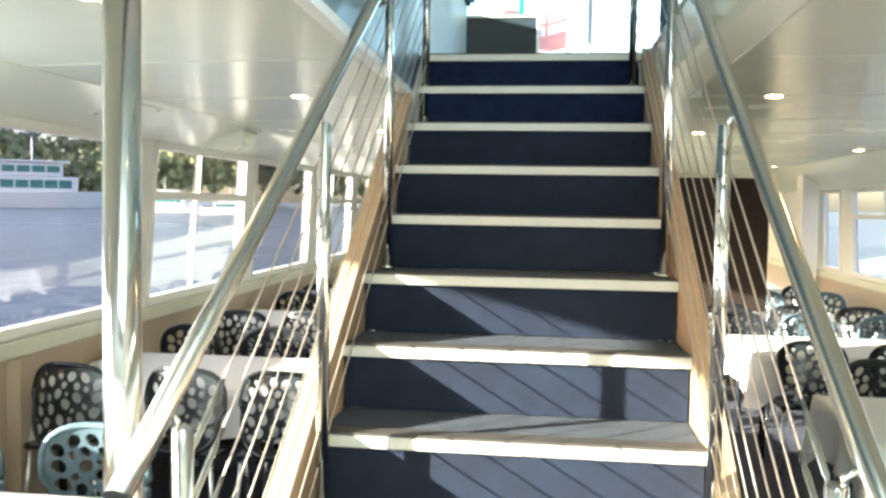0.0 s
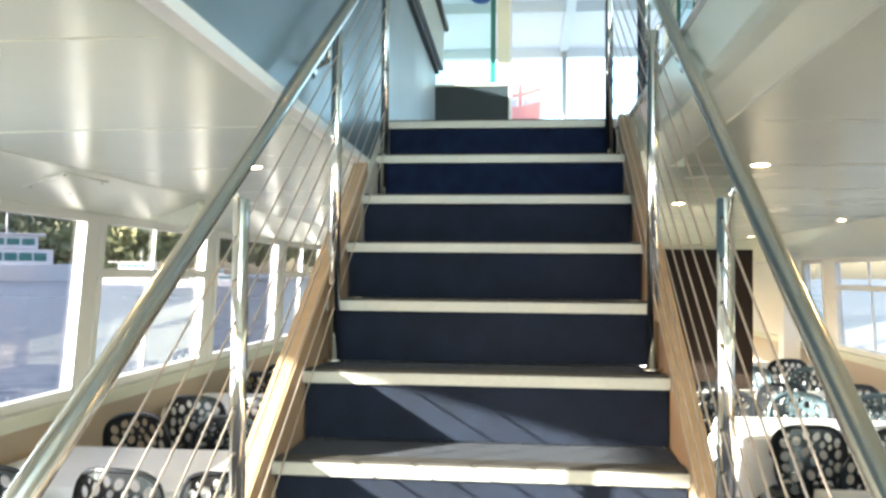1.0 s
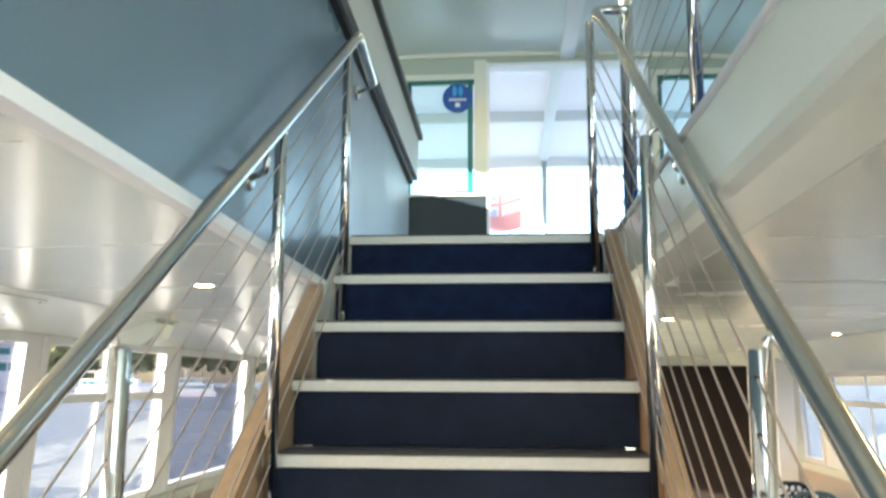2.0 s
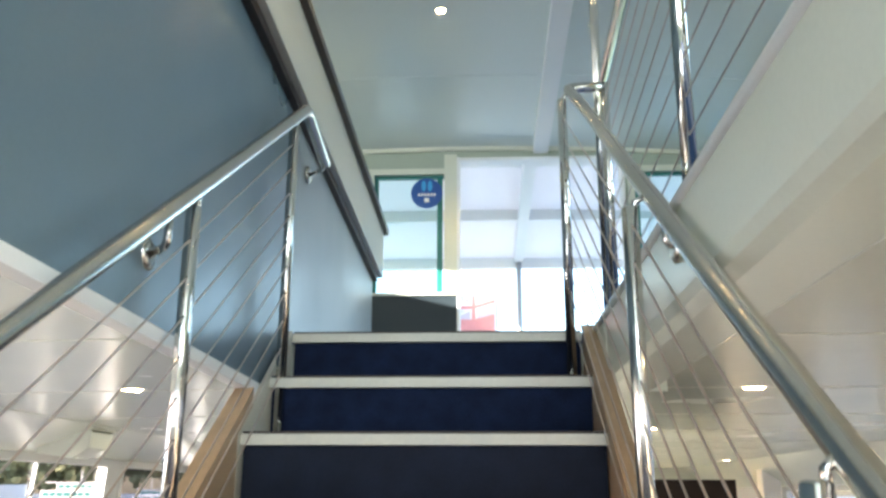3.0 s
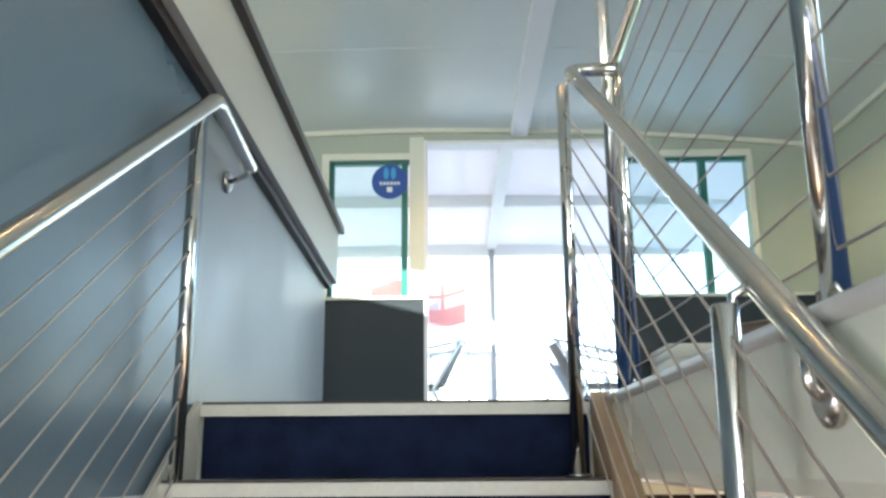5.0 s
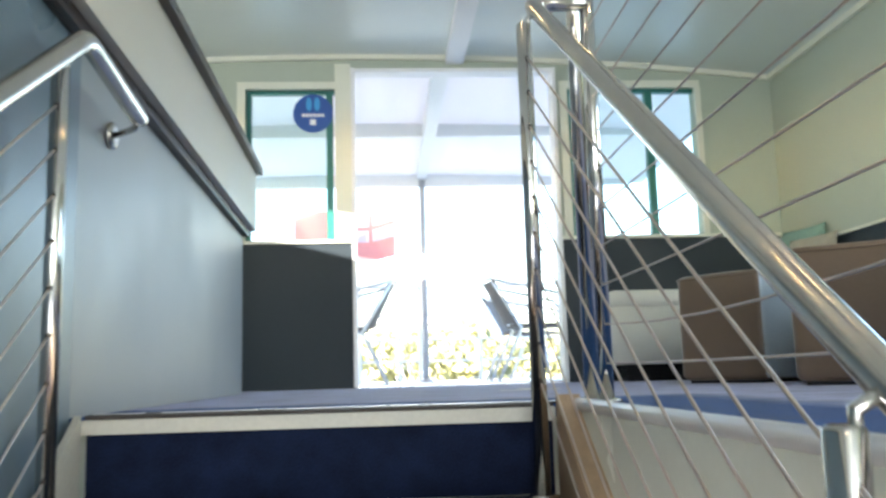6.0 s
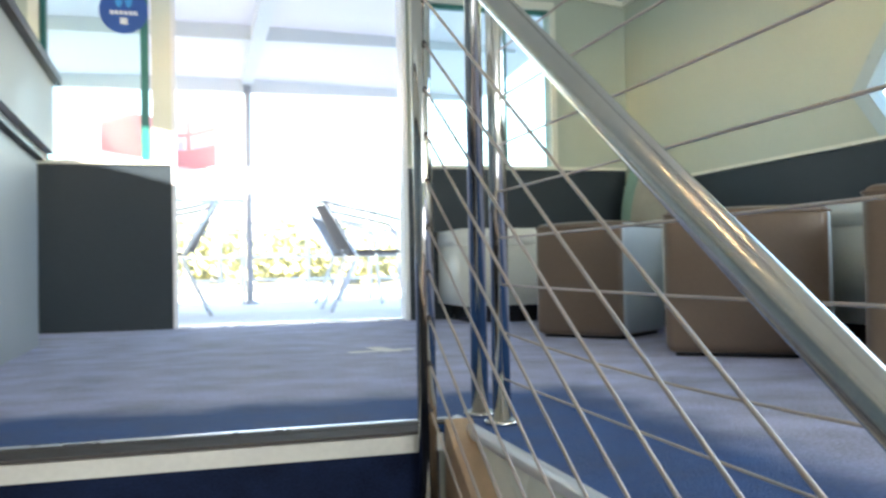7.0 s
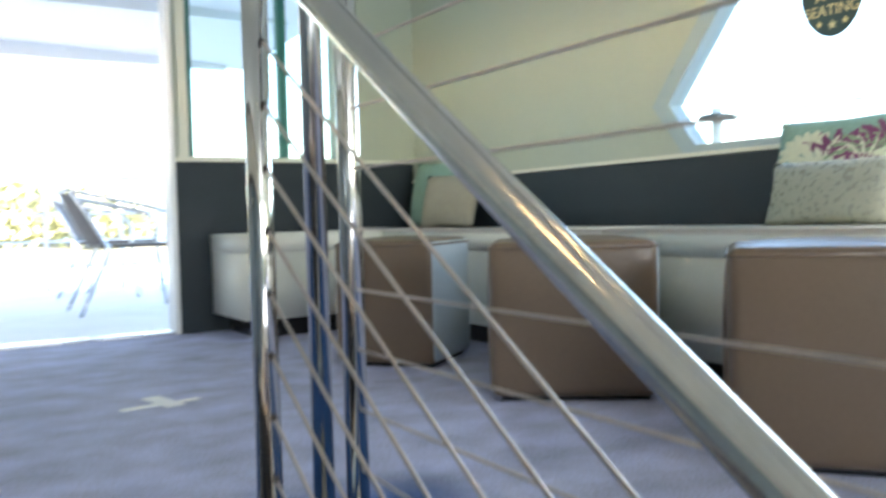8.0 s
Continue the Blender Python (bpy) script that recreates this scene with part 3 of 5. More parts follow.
def rail_l(y):
    return Vector((0.069 + 0.017 * y, y, 0.911 + S_L * y))


def bend_pts(a, b, c, r, n=6):
    """Points of a rounded corner at b between a and c."""
    a, b, c = Vector(a), Vector(b), Vector(c)
    p, q = b + (a - b).normalized() * r, b + (c - b).normalized() * r
    return [(1 - t) ** 2 * p + 2 * t * (1 - t) * b + t * t * q for t in [i / n for i in range(n + 1)]]


def post(parent, x, y, z0, z1, r=0.0168, pin_to=None, flange=True):
    bm = bmesh.new()
    tube(bm, [(x, y, z0), (x, y, z1 - 0.004), (x, y, z1)], [r, r, r - 0.004], 20)
    p = part("post", bm, POLISHED, parent)
    if flange:
        bm = bmesh.new()
        tube(bm, [(x, y, z0), (x, y, z0 + 0.006), (x, y, z0 + 0.009)], [r * 1.95, r * 1.95, r * 1.6], 24)
        part("base_flange", bm, STEEL, p)
    if pin_to is not None:
        bm = bmesh.new()
        px = x + max(-r * 0.6, min(r * 0.6, pin_to[0] - x))
        tube(bm, [(px, y, z1 - 0.012), (px, y, z1 + 0.01), tuple(pin_to)], 0.0065, 10)
        part("pin", bm, STEEL, p)
    return p


bm = bmesh.new()
tube(bm, [(0, 0, -0.0195), (0, 0, -0.018), (0, 0, 0.018), (0, 0, 0.0195)], [0.0032, 0.0042, 0.0042, 0.0032], 10)
me_grommet = mesh_of("grommet", bm, RUBBER)


def cable(parent, a, b, r=0.0023, fitted=True, droop=0.004, via=None, posts=()):
    a, b = Vector(a), Vector(b)
    via = a.lerp(b, 0.5) if via is None else Vector(via)
    d = (b - a).normalized()
    bm = bmesh.new()
    sag = [(a.lerp(via, i / 3) if i < 3 else via.lerp(b, i / 3 - 1)) - Vector((0, 0, droop * math.sin(math.pi * i / 6))) for i in range(7)]
    tube(bm, sag, r, 6)
    c = part("cable", bm, WIRE, parent)
    for y in posts:  # a dark grommet where the cable runs through a post
        for p, q in zip(sag, sag[1:]):
            if min(p.y, q.y) <= y < max(p.y, q.y):
                at = p.lerp(q, (y - p.y) / (q.y - p.y))
                piece("grommet", me_grommet, c, Matrix.Translation(at) @ (q - p).to_track_quat("Z", "Y").to_matrix().to_4x4())
    if not fitted:
        return
    bm = bmesh.new()
    tube(bm, [a, a + d * 0.05, a + d * 0.055, a + d * 0.16, a + d * 0.165, a + d * 0.2], [0.0035, 0.0035, 0.0055, 0.0055, 0.004, 0.004], 10)
    part("cable_fitting", bm, STEEL, c)


def bracket(parent, at, wall):
    """A rail bracket: a round wall plate, a bent arm and a saddle."""
    at, wall = Vector(at), Vector(wall)
    n = Vector((math.copysign(1, at.x - wall.x), 0, 0))
    bm = bmesh.new()
    tube(bm, [wall, wall + n * 0.008, wall + n * 0.014], [0.034, 0.034, 0.024], 20)
    b = part("bracket_plate", bm, STEEL, parent)
    bm = bmesh.new()
    elbow = Vector((at.x, at.y, wall.z))
    tube(bm, [wall + n * 0.01] + bend_pts(wall + n * 0.01, elbow, at - Vector((0, 0, 0.02)), 0.022) + [at - Vector((0, 0, 0.02))], 0.0085, 12)
    part("bracket_arm", bm, STEEL, b)


def tread_z(y):
    """The height of the tread under y."""
    return -(math.floor(-y / RUN) + (0 if (-y % RUN) < 1e-6 else 1)) * RISE if y < 0 else 0.0


# starboard stair railing
rr = thing("stair_railing", "polished steel stair railing with tensioned cables and a level return", "railing", "stair railings")
bm = bmesh.new()
top = rail_r(0.0)
turn = Vector((1.122, 0.0, top.z + 0.004))
low = rail_r(-3.12)
tube(bm, [low] + [rail_r(-3.12 + i * 0.2) for i in range(1, 15)] + bend_pts(low, top, turn, 0.05) + [turn], 0.0195, 24)
part("handrail", bm, STEEL, rr)
RPOSTS = [(0.964, -0.07), (0.981, -1.268), (0.999, -2.1), (0.999, -2.95)]
for x, y in RPOSTS:
    r, z = rail_r(y), tread_z(y)
    post(rr, x, y, z, r.z - 0.022, pin_to=(r.x - 0.012, y, r.z + 0.002))
for i in range(10):
    drop = i * 0.0795
    cable(rr, (0.999, -2.95, rail_r(-2.95).z - 0.055 - drop), (0.966, -0.07, 0.776 - drop), via=(0.981, -1.268, rail_r(-1.268).z - 0.052 - drop),
          posts=(-0.075, -1.267, -2.1))
bracket(rr, rail_r(-1.375), (1.0525, -1.37, -0.085))

# port stair railing
rl = thing("stair_railing", "polished steel stair railing with cables fixed to the bar panel", "railing", "stair railings")
bm = bmesh.new()
top = rail_l(-0.25)
end = Vector((0.052, 0.17, top.z - 0.035))
low = rail_l(-3.06)
tube(bm, [low] + [rail_l(-3.06 + i * 0.45) for i in range(1, 6)] + bend_pts(low, top, end, 0.035) + [end - Vector((0, 0.012, 0)), end], [0.0195] * 6 + [0.0205] * 7 + [0.022] * 2, 24)
part("handrail", bm, STEEL, rl)
for x, y, z in [(0.032, -0.285, -2 * RISE), (0.034, -1.18, tread_z(-1.18)), (0.045, -2.08, tread_z(-2.08)), (0.042, -2.9, tread_z(-2.9))]:
    r = rail_l(y)
    post(rl, x, y, z, r.z - 0.046, pin_to=(r.x - 0.004, y, r.z - 0.02))
for i in range(10):
    off = -0.117 - i * 0.0862
    cable(rl, (0.042, -2.9, rail_l(-2.9).z + off), (0.034, -0.285, rail_l(-0.285).z + off), posts=(-0.29, -1.18, -2.08))
bracket(rl, rail_l(-1.345), (PX + 0.006, -1.274, -0.064))
bracket(rl, end - Vector((0, 0.02, 0)), (PX + 0.001, 0.215, end.z - 0.03))

# deck railing on the starboard edge of the stairwell
dr = thing("deck_railing", "polished steel cable railing along the edge of the upper deck", "railing")
DRX, DRY, DFX, DFY = 1.131, 0.013, 1.107, -1.282
post(dr, 1.122, 0.117, 0.0, ceil_up(1.128) - 0.06, 0.0172)
post(dr, DRX, DRY, 0.0, 0.955, 0.0172)
for y in (DFY, -2.9, -4.65):
    post(dr, DFX, y, 0.0, 0.955, 0.0172)
bm = bmesh.new()
tube(bm, [(DFX, -4.7, 0.975), (DFX, DFY, 0.975), (DRX, DRY + 0.015, 0.975)], 0.0195, 20)
part("handrail", bm, STEEL, dr)
for i in range(10):
    z = 0.086 + i * 0.0876
    cable(dr, (DRX, DRY, z), (DFX, DFY, z), 0.002, False, 0.02 if i == 1 else 0.003)
    cable(dr, (DFX, DFY, z), (DFX, -4.65, z), 0.002, False)

# free-standing pole beside the foot of the stairs
pole = thing("support_pole", "polished steel support pole from floor to ceiling", "pole")
bm = bmesh.new()
tube(bm, [(-0.13, -2.76, LOW), (-0.13, -2.76, ceil_low(-0.13) + 0.002)], 0.032, 28)
part("pole", bm, POLISHED, pole)
bm = bmesh.new()
tube(bm, [(-0.13, -2.76, LOW), (-0.13, -2.76, LOW + 0.012)], [0.07, 0.06], 28)
part("base_flange", bm, STEEL, pole)

# ---- upper saloon furniture ----
bench = thing("corner_bench", "cream vinyl corner bench on a recessed dark plinth", "bench")
BX, BY = 2.57, 2.63


def cushion_box(name, dims, material, parent, w, label=""):
    bm = bmesh.new()
    box(bm, *dims)
    bevel(bm, w, 4)
    return part(name, bm, material, parent, label, smooth=True)


cushion_box("bench_base", (1.87, USTAR - 0.03, BY, AFT - 0.046, 0.092, 0.40), CREAM_VINYL, bench, 0.012)
cushion_box("bench_base", (BX, USTAR - 0.03, -3.0, BY - 0.003, 0.092, 0.40), CREAM_VINYL, bench, 0.012)
cushion_box("seat_cushion", (1.867, USTAR - 0.03, BY - 0.003, AFT - 0.046, 0.401, 0.487), CREAM_VINYL, bench, 0.02)
for y0, y1 in ((1.05, BY - 0.016), (-0.5, 1.046), (-3.0, -0.504)):
    cushion_box("seat_cushion", (BX - 0.003, USTAR - 0.03, y0, y1, 0.401, 0.487), CREAM_VINYL, bench, 0.02)
boxed("plinth", (1.95, USTAR - 0.04, BY + 0.09, AFT - 0.046, 0.001, 0.091), BLACK, bench)
boxed("plinth", (BX + 0.09, USTAR - 0.04, -2.95, BY + 0.088, 0.001, 0.091), BLACK, bench)


def ottoman(ax, ay, bx, by, h=0.45):
    """A square upholstered stool; a and b are the ends of its near side."""
    a, b = Vector((ax, ay, 0)), Vector((bx, by, 0))
    s = (b - a).length
    yaw = math.atan2(by - ay, bx - ax)
    ob = thing("ottoman", "tan vinyl cube ottoman with one side coloured as lit by the window", "ottoman", "ottomans by the bench", at=Matrix.Translation(a) @ Matrix.Rotation(yaw, 4, "Z"))
    bm = bmesh.new()
    box(bm, 0, s, 0, s, 0.012, h)
    bmesh.ops.subdivide_edges(bm, edges=bm.edges, cuts=5, use_grid_fill=True)
    for v in bm.verts:
        u, w, t = (v.co.x / s - 0.5) * 2, (v.co.y / s - 0.5) * 2, (v.co.z / h - 0.5) * 2
        puff = 0.012
        if abs(u) > 0.99:
            v.co.x += math.copysign(puff * (1 - w * w) * (1 - t * t), u)
        if abs(w) > 0.99:
            v.co.y += math.copysign(puff * (1 - u * u) * (1 - t * t), w)
        if t > 0.99:
            v.co.z += puff * (1 - u * u) * (1 - w * w)
    bevel(bm, 0.03, 4, 0.9)
    bm.normal_update()
    # the side turned to the window gets its light as a paler colour
    pale = [f for f in bm.faces if f.normal.x > 0.72]
    side = bmesh.new()
    for f in pale:
        side.faces.new([side.verts.new(v.co) for v in f.verts])
    bmesh.ops.remove_doubles(side, verts=side.verts, dist=0.0002)
    bmesh.ops.delete(bm, geom=pale, context="FACES")
    part("body", bm, TAN_VINYL, ob, smooth=True)
    part("side_panel", side, LIT_VINYL, ob, "vinyl side with window light put into its pale blue", smooth=True)
    bm = bmesh.new()
    r = 0.028
    ring = []
    for cx, cy, a0 in ((s - r, r, -90), (s - r, s - r, 0), (r, s - r, 90), (r, r, 180)):
        ring += [(cx + r * math.cos(radians(a0 + d)), cy + r * math.sin(radians(a0 + d)), h - 0.018) for d in (0, 30, 60, 90)]
    tube(bm, ring + [ring[0]], 0.004, 8)
    part("piping", bm, TAN_VINYL, ob)
    boxed("base", (0.03, s - 0.03, 0.03, s - 0.03, 0.0005, 0.012), BLACK, ob)
    return ob


ottoman(1.914, 1.785, 2.155, 1.465, 0.462)
ottoman(1.992, 0.895, 2.381, 0.602, 0.462)
ottoman(1.994, 0.053, 2.265, -0.28, 0.462)


def cushion(name, label, w, h, d, m, material, prints=()):
    """A scatter cushion: pinched corners, full middle, a seam round it."""
    ob = thing(name, label, "cushion", "scatter cushions", at=m)
    bm = bmesh.new()
    n = 14
    grids = []
    for side in (-1, 1):
        g = []
        for i in range(n + 1):
            row = []
            for j in range(n + 1):
                u, v = i / n * 2 - 1, j / n * 2 - 1
                t = (max(0.0, (1 - u * u) * (1 - v * v))) ** 0.42
                pin = 1 - 0.05 * (1 - abs(u)) * (abs(v) > 0.99) - 0.05 * (1 - abs(v)) * (abs(u) > 0.99)
                row.append(bm.verts.new((u * w / 2 * pin, side * t * d / 2, h / 2 + v * h / 2 * pin)))
            g.append(row)
        grids.append(g)
    for g in grids:
        for i in range(n):
            for j in range(n):
                bm.faces.new((g[i][j], g[i + 1][j], g[i + 1][j + 1], g[i][j + 1]))
    bmesh.ops.remove_doubles(bm, verts=bm.verts, dist=0.001)
    part("cover", bm, material, ob, smooth=True)
    for kind, cu, cv, sz, ang in prints:
        bm = bmesh.new()
        for k in range(7):
            a = radians(ang + (k - 3) * 22)
            pts = []
            for i in range(6):
                q = i / 5
                uu, vv = cu + q * sz * math.cos(a), cv + q * sz * math.sin(a) - 0.25 * sz * q * q
                uu, vv = max(-0.9, min(0.9, uu)), max(-0.9, min(0.9, vv))
                t = (max(0.0, (1 - uu * uu) * (1 - vv * vv))) ** 0.42
                pts.append(Vector((uu * w / 2, -t * d / 2 - 0.0015, h / 2 + vv * h / 2)))
            for i in range(5):
                wd = 0.012 * math.sin(math.pi * (i + 0.5) / 5.5) + 0.002
                e = (pts[i + 1] - pts[i])
                sd = Vector((-e.z, 0, e.x))
                if sd.length > 1e-6:
                    sd = sd.normalized() * wd
                    bm.faces.new([bm.verts.new(c) for c in (pts[i] - sd, pts[i] + sd, pts[i + 1] + sd, pts[i + 1] - sd)])
        part("leaf_print", bm, kind, ob)
    return ob


def leaning(x, y, z, yaw, tilt):
    return Matrix.Translation((x, y, z)) @ Matrix.Rotation(radians(yaw), 4, "Z") @ Matrix.Rotation(radians(tilt), 4, "X")


# cushions against the side wall face -x (yaw -90), in the corner they face the camera
cushion("scatter_cushion", "green velvet cushion with a palm leaf print", 0.46, 0.34, 0.13, leaning(2.95, 0.45, 0.487, -90, -14), GREEN_CUSHION,
        [(PALE_PRINT, -0.1, -0.1, 0.85, 75), (PLUM, 0.1, 0.1, 0.75, 70), (LEAFPRINT, 0.55, 0.2, 0.6, 110), (PALE_PRINT, 0.5, 0.0, 0.7, 60), (PALE_PRINT, -0.35, 0.3, 0.5, 120), (PLUM, 0.75, 0.35, 0.6, 130)])
cushion("scatter_cushion", "silver sequin cushion leaning on the green one", 0.42, 0.2, 0.1, leaning(2.83, 0.39, 0.487, -90, -16), SEQUIN)
cushion("scatter_cushion", "green velvet cushion standing in the bench corner", 0.4, 0.36, 0.12, leaning(2.965, 2.79, 0.487, -82, -12), GREEN_CUSHION)
cushion("scatter_cushion", "plain linen cushion in the bench corner", 0.4, 0.28, 0.1, leaning(2.91, 2.57, 0.487, -80, -14), LINEN)

# a strip of white tape in a cross on the carpet
tape = thing("floor_tape", "white tape cross stuck on the blue carpet", "tape")
boxed("strip", (-0.13, 0.11, -0.019, 0.019, 0.0005, 0.002), TAPE, tape, m=Matrix.Translation((1.218, 1.5, 0)) @ Matrix.Rotation(radians(8), 4, "Z"))
boxed("strip", (-0.03, 0.03, -0.095, 0.095, 0.002, 0.0035), TAPE, tape, m=Matrix.Translation((1.222, 1.53, 0)) @ Matrix.Rotation(radians(11), 4, "Z"))

# round blue notice on the port window
disc = thing("window_notice", "round blue notice with two footprint shapes stuck on the glass", "sign", at=Matrix.Translation((0.229, AFT + 0.012, 1.65)))


def flat_disc(name, r, y0, y1, material, parent, rx=1.0, label="", n=40):
    bm = bmesh.new()
    prism(bm, [(r * rx * math.cos(2 * math.pi * i / n), r * math.sin(2 * math.pi * i / n)) for i in range(n)], "y", y0, y1)
    return part(name, bm, material, parent, label)


flat_disc("plate", 0.12, -0.002, 0.0, SIGN_BLUE, disc)
for x in (-0.024, 0.024):
    o = flat_disc("footprint", 0.042, -0.0035, -0.0022, SIGN_LIGHT, disc, 0.42)
    o.matrix_basis = Matrix.Translation((x, 0, 0.058))
for i in range(6):
    boxed("text_bar", (-0.066 + i * 0.023, -0.066 + i * 0.023 + 0.017, -0.0035, -0.0022, -0.022, -0.002), WHITECLOTH, disc)
boxed("mark", (-0.018, 0.018, -0.0035, -0.0022, -0.072, -0.038), WHITECLOTH, disc)

# oval notice on the hexagonal window
oval = thing("seating_notice", "dark green round notice with gold lettering and stars on the glass", "sign",
             at=Matrix.Translation((USTAR + 0.008, 0.535, 1.238)) @ Matrix.Rotation(radians(-90), 4, "Z"))
flat_disc("plate", 0.16, -0.003, 0.0, SIGN_DARK, oval, 0.7)
txt = bpy.data.curves.new("lettering", "FONT")
txt.body, txt.size, txt.align_x, txt.extrude = "SEATING", 0.048, "CENTER", 0.0004
tob = new("lettering_curve", txt)
bpy.context.view_layer.update()
tme = bpy.data.meshes.new_from_object(tob.evaluated_get(bpy.context.evaluated_depsgraph_get()))
bpy.data.objects.remove(tob)
tme.materials.clear()
tme.materials.append(GOLD)
let = new("lettering", tme)
let.parent = oval
let.matrix_basis = Matrix.Translation((0, -0.0045, -0.09)) @ Matrix.Rotation(radians(90), 4, "X")


def star(parent, x, z, r):
    bm = bmesh.new()
    prism(bm, [((r if i % 2 == 0 else r * 0.42) * math.sin(math.pi * i / 5) + x, (r if i % 2 == 0 else r * 0.42) * math.cos(math.pi * i / 5) + z) for i in range(10)], "y", -0.0045, -0.0032)
    part("star", bm, GOLD, parent)


for x, z, r in ((0, -0.122, 0.016), (-0.045, -0.115, 0.012), (0.045, -0.115, 0.012), (-0.04, -0.02, 0.03), (0.045, -0.02, 0.03)):
    star(oval, x, z, r)


def downlight(x, y, fn, group, r=0.04, lit=True):
    dl = thing("downlight", "small round recessed downlight with a white rim", "light", group, at=Matrix.Translation((x, y, fn(x))))
    bm = bmesh.new()
    for i in range(28):
        a, b = 2 * math.pi * i / 28, 2 * math.pi * (i + 1) / 28
        q = [bm.verts.new((rr_ * math.cos(t), rr_ * math.sin(t), z)) for rr_, t, z in ((r, a, -0.006), (r, b, -0.006), (r * 1.35, b, -0.001), (r * 1.35, a, -0.001))]
        bm.faces.new(q)
        q2 = [bm.verts.new((rr_ * math.cos(t), rr_ * math.sin(t), z)) for rr_, t, z in ((r, a, -0.006), (r, b, -0.006), (r * 0.95, b, 0.004), (r * 0.95, a, 0.004))]
        bm.faces.new(q2)
    part("rim", bm, WHITE, dl)
    bm = bmesh.new()
    tube(bm, [(0, 0, -0.003), (0, 0, 0.001)], r * 0.96, 28)
    part("bulb", bm, LAMP if lit else DARKGLASS, dl, "glowing warm lens" if lit else "dark unlit lens")


for x, y, lit in ((0.444, 1.2, True), (1.74, 1.217, True), (2.6, 1.28, False), (0.45, -0.4, True), (1.74, -0.4, True), (0.455, -2.0, True), (1.74, -2.0, True), (0.45, -3.6, True), (1.74, -3.6, True)):
    downlight(x, y, ceil_up, "upper saloon downlights", 0.024, lit)

# ---- lower saloon: walls ----
def side_wall(name, x, sgn, label):
    """A cabin side with a row of windows: frames, sliding panes and a transom."""
    t = 0.07
    xa, xb = (x - t, x) if sgn < 0 else (x, x + t)
    zs, zh, zt = (-1.47, -0.3, -0.69) if sgn < 0 else (-1.54, -0.44, -0.79)
    panes = [(-6.6, -4.75, 0), (-4.5, -2.55, 0), (-2.3, -0.95, 0), (-0.75, 1.45, 0), (1.62, 3.55, 1), (3.78, 5.75, 0), (6.0, 7.9, 1), (8.2, 10.2, 1)]
    if sgn > 0:
        panes = [(-5.7, -3.7, 0), (-3.4, -1.5, 0), (-1.2, 0.7, 1), (1.0, 2.85, 1), (3.15, 5.0, 1), (5.3, 7.2, 1), (7.6, 8.35, 0), (8.8, 9.5, 0)]
    rake = 0.15  # the uprights lean aft

    def raked(ob):
        for v in ob.data.vertices:
            v.co.y += rake * (v.co.z - zs)
        return ob

    bm = bmesh.new()
    box(bm, xa, xb, -7.0, 12.0, LOW, zs)
    box(bm, xa, xb, -7.0, 12.0, zh, ceil_low(x) + 0.03)
    edges = [-7.0] + [v for p in panes for v in p[:2]] + [12.0]
    for a, b in zip(edges[0::2], edges[1::2]):
        for v in box(bm, xa, xb, a, b, zs, zh):
            if -6.9 < v.co.y < 11.9:
                v.co.y += rake * (v.co.z - zs)
    tagged(part(name, bm, WHITE), label, "wall", kind="structure")
    inner = x + 0.001 * (1 if sgn < 0 else -1)

    def lay(nm, y0, y1, z0, z1, d, material, lab, w=0.004, cat="trim"):
        a, b = (inner, inner + d) if sgn < 0 else (inner - d, inner)
        return setting(nm, (a, b, y0, y1, z0, z1), material, lab, w, cat)

    lay("lining_" + name[5:], -7.0, 12.0, LOW + 0.001, zs - 0.1, 0.02, BEIGE, "beige lining below the cabin windows", cat="lining")
    lay("sill_" + name[5:], -7.0, 12.0, zs - 0.098, zs - 0.015, 0.06, CREAM, "deep cream window ledge", 0.01, "sill")
    for y0, y1, transom in panes:
        win = thing("window_" + name[5:], "white framed cabin window looking over the water", "window", kind="structure")
        xm0, xm1 = (xa + 0.012, xb + 0.012) if sgn < 0 else (xa - 0.012, xb - 0.012)
        fw = 0.05
        raked(boxed("window_frame", (xm0, xm1, y0 - 0.01, y0 + fw, zs, zh), WHITE, win, w=0.006))
        raked(boxed("window_frame", (xm0, xm1, y1 - fw, y1 + 0.01, zs, zh), WHITE, win, w=0.006))
        raked(boxed("window_frame", (xm0, xm1, y0 + fw, y1 - fw, zh - fw, zh + 0.004), WHITE, win, w=0.006))
        raked(boxed("window_frame", (xm0, xm1, y0 + fw, y1 - fw, zs - 0.004, zs + fw), WHITE, win, w=0.006))
        if transom:
            ym = (y0 + y1) / 2 - 0.13
            raked(boxed("transom", (xm0, xm1, y0 + fw, y1 - fw, zt - 0.03, zt + 0.03), WHITE, win, w=0.006))
            raked(boxed("mullion", (xm0 + 0.028, xm1 - 0.022, ym - 0.012, ym + 0.012, zs + fw, zt - 0.03), WHITE, win, w=0.004))
            raked(boxed("mullion", (xm0 + 0.028, xm1 - 0.022, ym + 0.034, ym + 0.058, zt + 0.03, zh - fw), WHITE, win, w=0.004))
        xm = (xa + xb) / 2
        p = raked(boxed("pane", (xm - 0.003, xm + 0.003, y0 + fw, y1 - fw, zs + fw, zh - fw), PANE_SOFT if transom or sgn > 0 else PANE_GREY, win))
        p.visible_shadow = False


